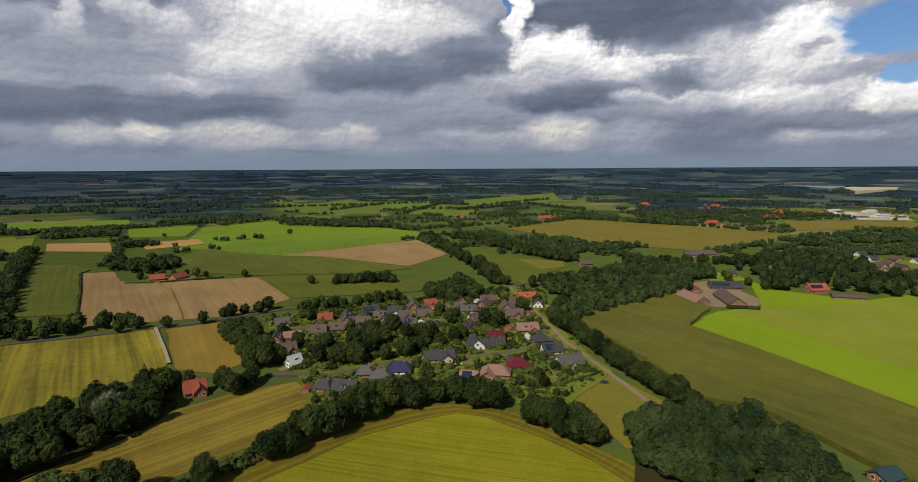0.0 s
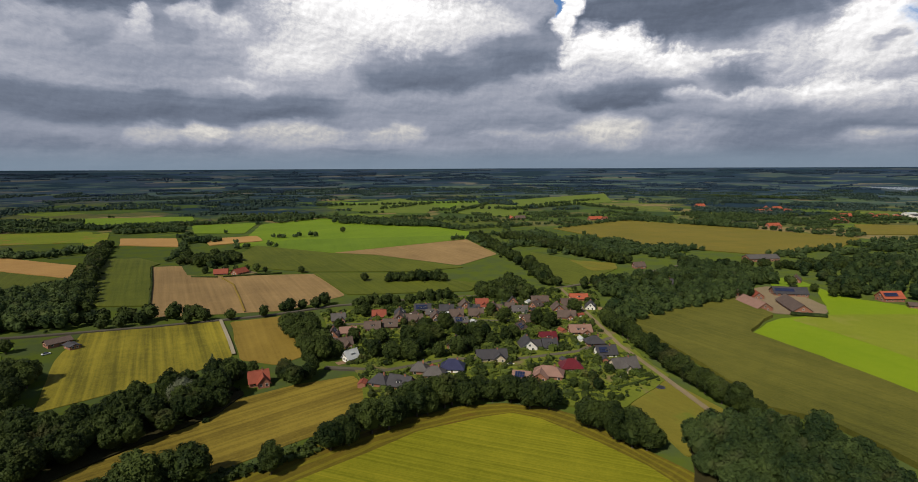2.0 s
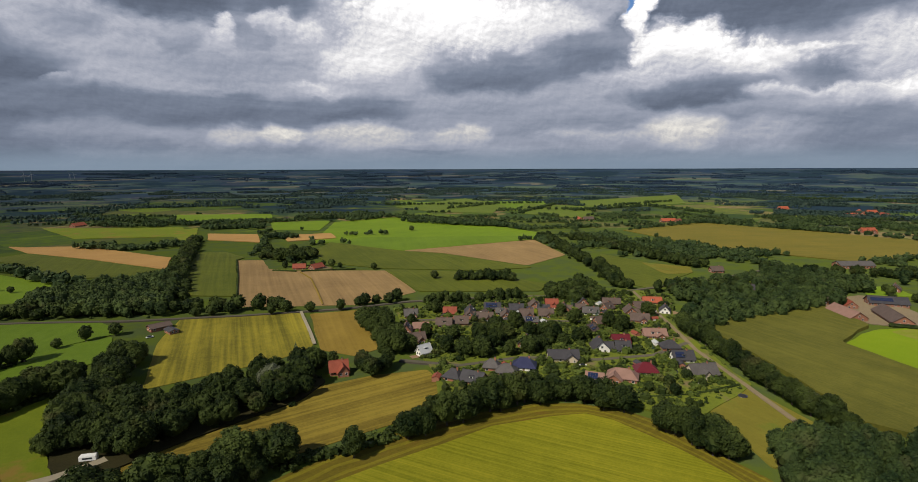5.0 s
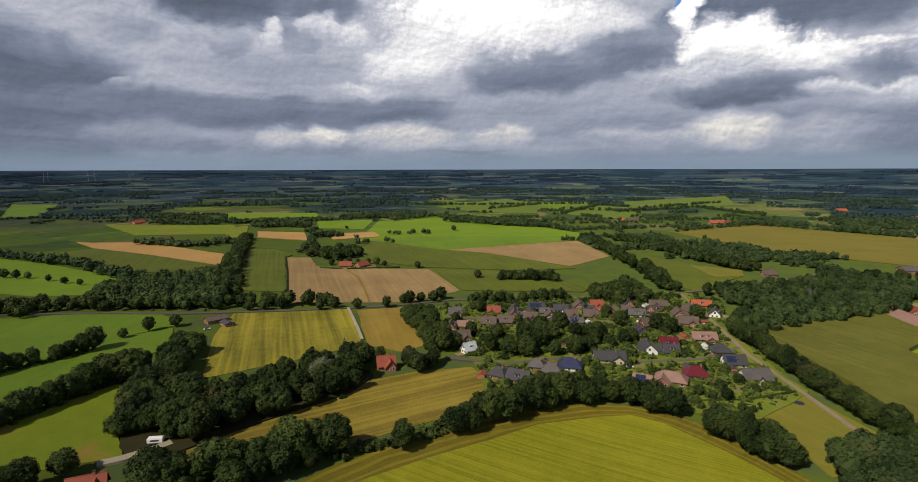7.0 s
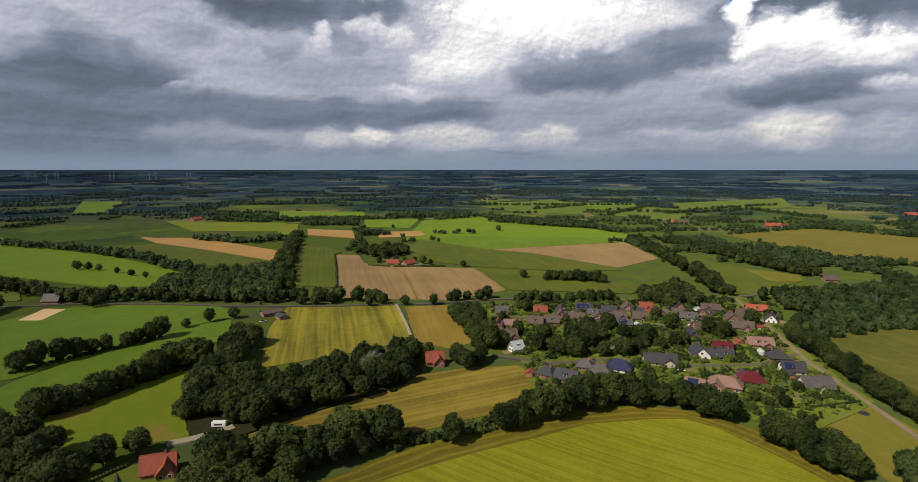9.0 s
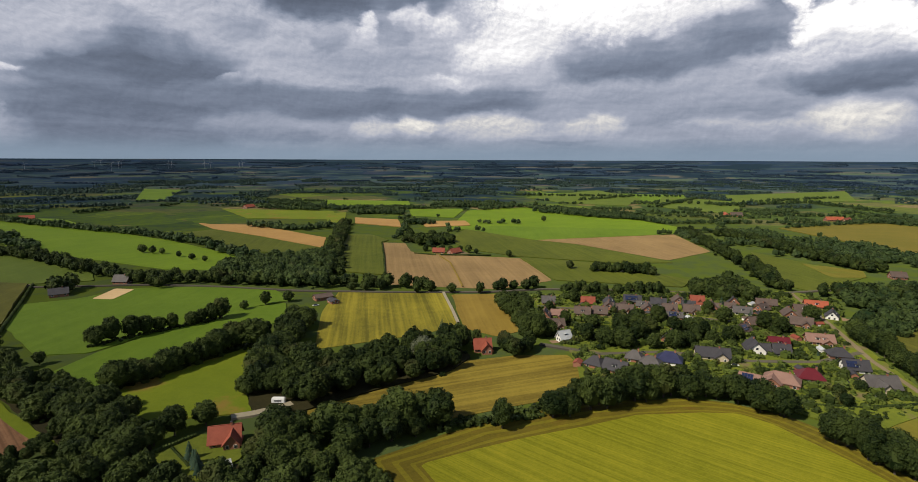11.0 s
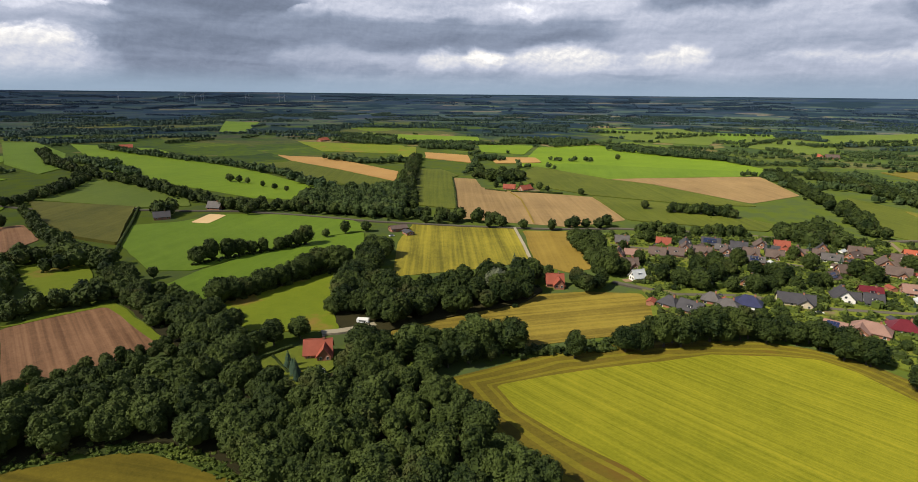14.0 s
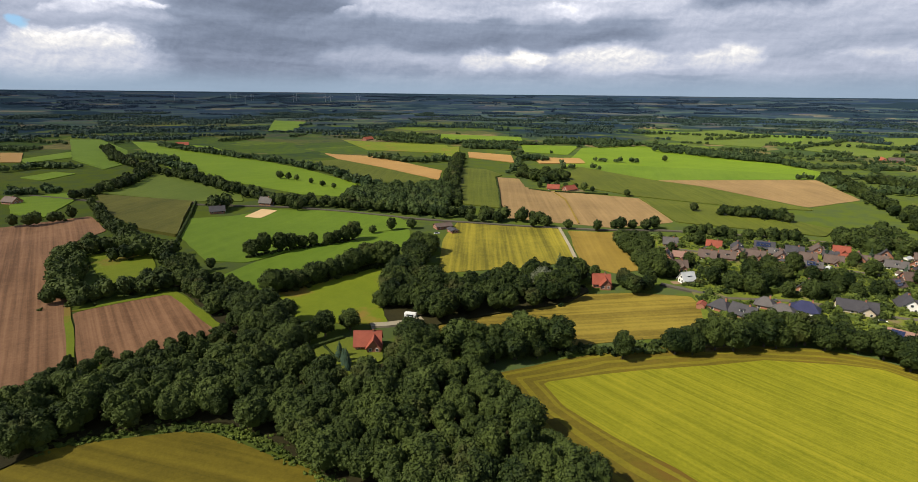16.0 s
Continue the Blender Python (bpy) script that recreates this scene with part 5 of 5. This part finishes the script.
H(7, 243, -10, "pink", 9, 8, solar=4, p=2.4, chimney=False)


def terrace(x, y, turn, w, dd):
    ob = part("terrace", boxed(-w / 2, w / 2, -dd / 2, dd / 2, -0.1, 0.16), PAVING)
    ob.matrix_world = pose(x, y, 0, 0, 0, turn)
    return tagged(ob, "brick-paved terrace beside a house", "terrace", "terraces", "structure")


def shed(x, y, turn, w, dd, roof, wall="brick"):
    """A low garage or garden shed with a shallow roof and a door."""
    ob = thing("garden_shed", x, y, turn, "low shed or garage with a shallow roof", "shed", "sheds and garages")
    part("wall", gable_walls(w, dd, 2.2, 0.9), WALL[wall], ob)
    part("roof", gable_roof(w, dd, 2.2, 0.9, 0.25, 0.12), ROOF[roof], ob)
    part("door", boxed(-1.0, 1.0, -dd / 2 - 0.05, -dd / 2 + 0.02, 0, 2.0), TRIM, ob)


for i, (hx, hy, hr) in enumerate(list(BUILT)):
    turn = rng.uniform(0, 360)
    a = radians(turn)
    terrace(hx + hr * 0.95 * math.cos(a), hy + hr * 0.95 * math.sin(a), turn + rng.uniform(-20, 20), rng.uniform(6, 10), rng.uniform(4, 8))
    if i % 3 != 2:
        b = a + rng.uniform(1.2, 2.6)
        sx, sy = hx + (hr + 2.5) * math.cos(b), hy + (hr + 2.5) * math.sin(b)
        if all((sx - q[0]) ** 2 + (sy - q[1]) ** 2 > (q[2] + 0.5) ** 2 for q in BUILT):
            BUILT.append((sx, sy, 3.5))
            shed(sx, sy, rng.uniform(0, 180), rng.uniform(3.5, 6.5), rng.uniform(2.8, 4), ("dark", "brown", "red", "pale")[i % 4], ("brick", "white")[i % 2])
# farmsteads
H(-270, 482, 20, "red", 14, 9, name="farmhouse", group="farmsteads", label="brick farmhouse with a red roof in a tan field")
H(-254, 487, 70, "red", 16, 10, name="barn", group="farmsteads", label="brick barn with a red roof", chimney=False)
H(-117, 231, 30, "red", 10, 8, p=4.2, wing=(2, 6, 3.5, 3.4, -1), group="farmsteads", label="half-timbered brick house with an orange-red roof")
H(-163, 107, 40, "red", 11.5, 8, p=4.4, wall="brick", wing=(3, 6, 3, 3.6, -1), group="farmsteads", label="brick house with a red tiled roof in a wood clearing")
H(-150.5, 94.5, 60, "pale", 4.6, 3.2, 2.2, 1.2, wall="white", chimney=False, name="shed", group="sheds", label="small white shed with a pale roof")
H(-259, 278, 60, "brown", 14, 9, 2.8, 1.8, group="farmsteads", label="low brick house with a flat brown roof beside the road", chimney=False)
H(-246, 273, -30, "dark", 10, 6, 2.6, 0.8, name="shed", group="farmsteads", label="low shed with a dark blue-grey roof", chimney=False)
H(-435, 249, 25, "grey", 13, 9, p=4.4, group="farmsteads", label="brick house with a pale grey roof beside the road")
H(-436, 203, 60, "dark", 13, 9, group="farmsteads")
H(180, 391, -82, "pink", 26, 11, 3.0, 3.4, name="barn", group="farm barns", label="long brick barn with a faded pink-brown roof", chimney=False)
H(206, 388, -98, "brown", 34, 12, 3.0, 3.8, name="barn", group="farm barns", label="long brick barn with a brown roof", chimney=False)
H(224, 430, -8, "dark", 24, 12, 3.2, 3.4, name="barn", group="farm barns", label="long barn with a dark roof and solar panels", solar=12, chimney=False)
H(180, 427, -70, "brown", 13, 9, 3.0, 3.2, name="farmhouse", group="farm barns", label="brick farmhouse with a brown roof")
H(194, 420, -95, "red", 17, 9, 3.0, 3.2, name="barn", group="farm barns", label="brick barn with a red roof", chimney=False)
H(290, 416, 6, "orange", 18, 11, 3.6, 4.4, name="barn", group="farm barns", label="orange-roofed barn with solar panels", solar=9, chimney=False)
H(299, 392, -18, "brown", 22, 6, 2.8, 1.4, name="stable", group="farm barns", label="long low stable with a brown roof", chimney=False)
H(139, 459, 10, "dark", 11, 9, group="outlying houses")
H(136, 542, 10, "brown", 13, 9, group="outlying houses")
H(278, 593, 10, "grey", 34, 14, 4.0, 3.0, name="barn", group="farm barns", label="long barn with a grey roof", chimney=False)
H(256, 481, 60, "brown", 13, 9, group="outlying houses")
H(-610, 113, 20, "brown", 16, 10, group="outlying houses")
H(138, 158, 20, "teal", 10, 7, 2.8, 1.8, wall="brick", name="shed", group="sheds", label="brick shed with a dark teal roof at a wood edge", chimney=False)
for i, (x, y) in enumerate(((180, 1048), (196, 1040), (18, 1047), (35, 1060), (607, 1263), (640, 1250), (738, 1101), (770, 1090), (447, 916), (596, 1005), (620, 1015), (-544, 948), (690, 1130), (-1010, 470), (-860, 790), (560, 1190))):
    H(x, y, 20 + 40 * (i % 3), ("orange", "red", "orange", "brown")[i % 4], 20 if i % 2 else 28, 11, 3.2, 4.0, name="farmhouse", group="far farmsteads", label="distant farm building with a red roof", chimney=False)

# ---------- gardens ----------


LANES = [(47, 440), (59, 346), (64, 298), (73, 260), (83, 216), (90, 190)], [(-92, 252), (-60, 250), (-30, 268), (10, 272), (40, 285), (62, 310)], [(-115, 325), (-80, 330), (-40, 340), (0, 342), (50, 352)]


def on_lane(x, y, room):
    for line in LANES:
        for (x0, y0), (x1, y1) in zip(line, line[1:]):
            k = min(1, max(0, ((x - x0) * (x1 - x0) + (y - y0) * (y1 - y0)) / ((x1 - x0) ** 2 + (y1 - y0) ** 2)))
            if math.hypot(x - x0 - k * (x1 - x0), y - y0 - k * (y1 - y0)) < room:
                return True
    return False


def free(x, y, room=0.0):
    if on_lane(x, y, 3.6 + max(0.0, room)):
        return False
    return all((x - a) ** 2 + (y - b) ** 2 > (r + room) ** 2 for a, b, r in BUILT)


VILLAGE = [(-127, 352), (-68, 389), (-25, 405), (48, 440), (73, 422), (62, 353), (72, 282), (78, 252), (64, 238), (44, 213), (25, 218), (0, 230), (-20, 228), (-45, 210), (-60, 216), (-72, 245), (-96, 278)]
for gap, share, mat, words in ((3.0, 0.60, SHRUB, "light green garden shrubs between houses"), (3.4, 0.42, LEAF, "dark evergreen garden shrubs and hedges")):
    spots = [p for p in scatter(VILLAGE, gap) if free(*p, -1.0) and rng.uniform() < share]
    shrubs = [planted(BUSH, x, y, rng.choice([0.6, 0.9, 1.3, 1.9], p=[0.3, 0.35, 0.25, 0.1])) for x, y in spots]
    tagged(quads("shrubbery", np.concatenate(shrubs), mat), words, "shrubs", kind="stuff")
small = [p for p in scatter(VILLAGE, 11) if free(*p, 1.5) and rng.uniform() < 0.75]
row_of_trees(small, 0.42, "small garden tree between village houses", "garden trees", kinds=MID)
trees = [(-60, 265), (-52, 272), (-45, 280), (-66, 278), (-40, 297), (-56, 290), (-72, 292), (-60, 300), (-8, 290), (0, 298), (-16, 298), (-5, 306), (-48, 303), (-20, 284), (28, 330), (34, 335), (20, 334), (-2, 335), (-92, 268), (-72, 256), (-38, 318), (-95, 345), (-15, 318), (-66, 312), (-50, 264), (-36, 270), (-105, 318), (-78, 275), (-28, 306), (-20, 308), (4, 306), (10, 312), (-12, 304), (-50, 312), (-44, 290), (-62, 288), (-70, 268), (-26, 276), (-88, 292), (-52, 322), (48, 365), (0, 350), (-10, 362), (18, 380)]
row_of_trees([p for i, p in enumerate(trees) if free(*p, 0) and i % 4 != 3], 0.76, "broadleaf tree in a village garden", "garden trees")


def hedge(points, wide, high, label="clipped dark green garden hedge"):
    """A clipped hedge along a plan line, with an uneven leafy face."""
    parts = []
    for p, q in zip(points, points[1:]):
        p, q = Vector(p), Vector(q)
        n = max(2, int((q - p).length / 1.1))
        for i in range(n + 1):
            at = p.lerp(q, i / n)
            size = np.array([wide, wide, high * 0.6]) * rng.uniform(0.9, 1.1)
            parts.append(np.array([at.x, at.y, high * 0.5]) + blob(2) * size * (1 + rng.uniform(-0.08, 0.08, (24, 4, 1))))
    return tagged(quads("hedge", np.concatenate(parts), LEAF), label, "hedge")


for hx, hy, hr in BUILT[:44]:
    a = rng.uniform(0, math.tau)
    c, d = math.cos(a) * (hr + 4), math.sin(a) * (hr + 4)
    ends = [(hx + c - d * 0.8, hy + d + c * 0.8), (hx + c + d * 0.8, hy + d - c * 0.8)]
    if all(free(*p, -1) for p in ends) and all(inside(VILLAGE, *p) for p in ends):
        hedge(ends, 0.6, rng.uniform(1.2, 2.2))
hedge([(-179, 91), (-176, 105)], 0.9, 1.8)
hedge([(-176, 96), (-162, 91)], 0.6, 1.2)
hedge([(196, 369), (214, 364)], 1.8, 2.6, "dark overgrown hedge in front of barns")
hedge([(-292, 470), (-268, 470)], 1.0, 1.6, "dark hedge around a farmhouse garden")
hedge([(-262, 472), (-215, 492)], 1.0, 1.6, "dark hedge beside a tan field")
hedge([(-365, 519), (-310, 438), (-245, 338)], 0.9, 1.6, "thin dark hedge between two fields")
hedge([(50, 236), (62, 243), (72, 250)], 0.8, 1.6)
hedge([(-60, 223), (-72, 243)], 0.7, 1.8)
hedge([(20, 226), (52, 236)], 0.7, 1.4)
hedge([(-368, 134), (-392, 150), (-440, 182), (-489, 213)], 1.0, 2.2, "dark hedge along standing maize")


def spruce(x, y, high):
    ob = thing("conifer", x, y, rng.uniform(0, 360), "blue-green conifer in a garden", "tree", "garden conifers")
    part("trunk", tube(bmesh.new(), (0, 0, -0.2), (0, 0, high * 0.4), 0.2, 0.12, 6), BARK, ob)
    n = 420
    u = rng.uniform(0.04, 1, n) ** 0.8
    a = rng.uniform(0, math.tau, n)
    r = high * 0.24 * (1 - u) * rng.uniform(0.75, 1.1, n) + 0.1
    at = np.stack([r * np.cos(a), r * np.sin(a), high * (0.06 + 0.94 * u)], axis=1)
    out = np.stack([np.cos(a), np.sin(a), np.full(n, -0.5)], axis=1) * (0.5 * (1.2 - u))[:, None]
    side = np.stack([-np.sin(a), np.cos(a), np.zeros(n)], axis=1) * (0.35 * (1.2 - u))[:, None]
    quads("crown", np.stack([at - out, at - side, at + out, at + side], axis=1), SPRUCE, ob)


for x, y, high in ((-165, 94, 7), (-161, 92.5, 6), (-158, 91, 7.5), (-155, 89, 5), (-24, 365, 8), (14, 352, 7), (-65, 330, 8), (40, 290, 5), (-2, 372, 9), (-150, 250, 8), (-132, 240, 6)):
    spruce(x, y, high)


def caravan(x, y, turn):
    ob = thing("caravan", x, y, turn, "white caravan parked in a yard", "caravan")
    bm = boxed(-2.8, 2.8, -1.15, 1.15, 0.5, 2.6)
    bmesh.ops.bevel(bm, geom=bm.edges[:], offset=0.25, segments=2, affect="EDGES")
    part("body", bm, METAL, ob)
    for s in (-1, 1):
        part("window", boxed(-1.6, 1.4, s * 1.15 - 0.03, s * 1.15 + 0.03, 1.4, 2.0), GLASS, ob)
        bm = tube(bmesh.new(), (0.2, s * 0.9, 0.35), (0.2, s * 1.1, 0.35), 0.35, 0.35, 12)
        part("wheel", bm, DARK, ob)
    part("drawbar", boxed(2.8, 4.0, -0.08, 0.08, 0.45, 0.55), DARK, ob)


caravan(-168.5, 138.5, 25)


# ---------- distant buildings ----------
for x, y, turn, w, dd, roof in ((840, 1168, 10, 24, 14, "pale"), (807, 1079, 15, 26, 14, "pale"), (775, 1003, 5, 20, 12, "grey"), (843, 1045, 12, 28, 14, "pale"), (845, 1000, 8, 22, 14, "brown"), (905, 1150, 12, 26, 14, "pale"), (880, 1085, 10, 20, 12, "grey"), (815, 1120, 20, 19, 12, "dark"), (870, 1020, 60, 20, 12, "pale")):
    H(x, y, turn, roof, w, dd, 5.0, 1.8, wall="white", name="hall", group="commercial halls", label="white commercial hall with a pale flat roof", chimney=False)
for i, (x, y) in enumerate(((444, 554), (420, 513), (405, 483), (432, 503), (418, 474), (468, 553), (480, 540), (388, 478), (455, 585), (440, 528))):
    H(x, y, 15 + 75 * (i % 2), ("dark", "brown", "grey", "dark")[i % 4], 12, 9, group="eastern houses", wall=("white", "brick")[i % 2])
for i, (x, y) in enumerate(((507, 1414), (634, 1335), (451, 925), (609, 1027), (749, 1112), (765, 1095), (568, 1225), (630, 1040), (650, 1320), (740, 1130))):
    H(x, y, 20 + 50 * (i % 2), "orange", 24, 12, 3.4, 4.4, name="farmhouse", group="far farmsteads", label="distant building with a bright red roof", chimney=False)


def turbine(bearing, reach, high):
    """A distant wind turbine."""
    a = radians(bearing)
    x, y = reach * math.sin(a), reach * math.cos(a)
    ob = thing("wind_turbine", x, y, -bearing, "white wind turbine on the skyline", "wind turbine", "wind farm", rise(math.hypot(x + 10, y + 10)) - 1)
    part("tower", tube(bmesh.new(), (0, 0, 0), (0, 0, high), 1.1, 0.7, 10), GREY_STEEL, ob)
    hub = part("nacelle", boxed(-1.2, 1.2, -3.0, 2.5, high - 1.0, high + 1.4), GREY_STEEL, ob)
    for k in range(3):
        w = radians(90 + 120 * k + bearing * 7)
        tip = (high * 0.55 * math.cos(w), -3.3, high + 0.2 + high * 0.55 * math.sin(w))
        part("blade", tube(bmesh.new(), (0, -3.3, high + 0.2), tip, 0.9, 0.3, 4), GREY_STEEL, hub)


for bearing, reach, high in ((-59.2, 3600, 28), (-58.7, 3700, 28), (-58.0, 3300, 36), (-57.4, 3500, 32), (-57.2, 3550, 32), (-53.5, 3400, 34), (-53.2, 3450, 34), (-50.4, 3450, 34), (-49.9, 3500, 34), (-47.3, 3550, 26), (-47.0, 3600, 26), (-64.0, 3500, 27)):
    turbine(bearing, reach, high)


# ---------- garden things ----------
def trampoline(x, y):
    ob = thing("trampoline", x, y, 0, "round dark blue trampoline on grass", "trampoline")
    part("mat", tube(bmesh.new(), (0, 0, 0.80), (0, 0, 0.84), 1.7, 1.7, 20), DARK, ob)
    rim = tube(bmesh.new(), (0, 0, 0.74), (0, 0, 0.80), 2.1, 2.1, 20)
    part("pad", rim, ROOF["blue"], ob)
    for k in range(6):
        a = k * math.tau / 6
        part("leg", tube(bmesh.new(), (1.95 * math.cos(a), 1.95 * math.sin(a), 0), (1.95 * math.cos(a), 1.95 * math.sin(a), 0.76), 0.05, 0.05, 6), METAL, ob)


def swing(x, y, turn):
    ob = thing("swing_set", x, y, turn, "white-framed garden swing on a lawn", "swing")
    part("beam", tube(bmesh.new(), (-1.8, 0, 2.3), (1.8, 0, 2.3), 0.08, 0.08, 6), TRIM, ob)
    for sx in (-1, 1):
        for sy in (-1, 1):
            part("leg", tube(bmesh.new(), (sx * 1.8, sy * 1.1, 0), (sx * 1.7, 0, 2.3), 0.07, 0.07, 6), TRIM, ob)
    for sx in (-0.8, 0.8):
        seat = part("seat", boxed(sx - 0.25, sx + 0.25, -0.1, 0.1, 0.5, 0.54), WOOD, ob)
        for k in (-0.22, 0.22):
            part("rope", tube(bmesh.new(), (sx + k, 0, 0.5), (sx + k, 0, 2.3), 0.015, 0.015, 4), DARK, seat)


def pool(x, y, turn):
    ob = thing("garden_pool", x, y, turn, "covered dark garden pool with pale rim", "pool")
    part("rim", boxed(-4.3, 4.3, -2.4, 2.4, -0.1, 0.22), CONCRETE, ob)
    part("cover", boxed(-3.8, 3.8, -1.9, 1.9, 0.1, 0.30), PANEL, ob)


def car(x, y, turn, body):
    ob = thing("car", x, y, turn, "parked car beside a house", "car", "parked cars")
    bm = boxed(-2.1, 2.1, -0.85, 0.85, 0.35, 0.85)
    bmesh.ops.bevel(bm, geom=bm.edges[:], offset=0.12, segments=2, affect="EDGES")
    part("body", bm, body, ob)
    bm = boxed(-1.2, 1.1, -0.75, 0.75, 0.82, 1.42)
    for v in bm.verts:
        if v.co.z > 1:
            v.co.x *= 0.7
            v.co.y *= 0.85
    part("cabin", bm, GLASS, ob)
    for sx in (-1.3, 1.3):
        for sy in (-0.8, 0.8):
            part("wheel", tube(bmesh.new(), (sx, sy - 0.1, 0.32), (sx, sy + 0.1, 0.32), 0.32, 0.32, 10), DARK, ob)


trampoline(70, 238)
swing(55, 246, 20)
pool(38, 270, 15)
for x, y, turn, body in ((-70, 252, 20, METAL), (47, 262, 80, DARK), (2, 263, 10, METAL), (-40, 262, 0, DARK), (30, 345, 5, METAL), (-22, 343, 10, ROOF["blue"]), (-95, 296, 60, METAL), (-252, 262, 55, METAL), (-424, 247, 20, DARK), (210, 405, 30, METAL), (-12, 258, 15, DARK), (44, 335, 30, METAL)):
    car(x, y, turn, body)
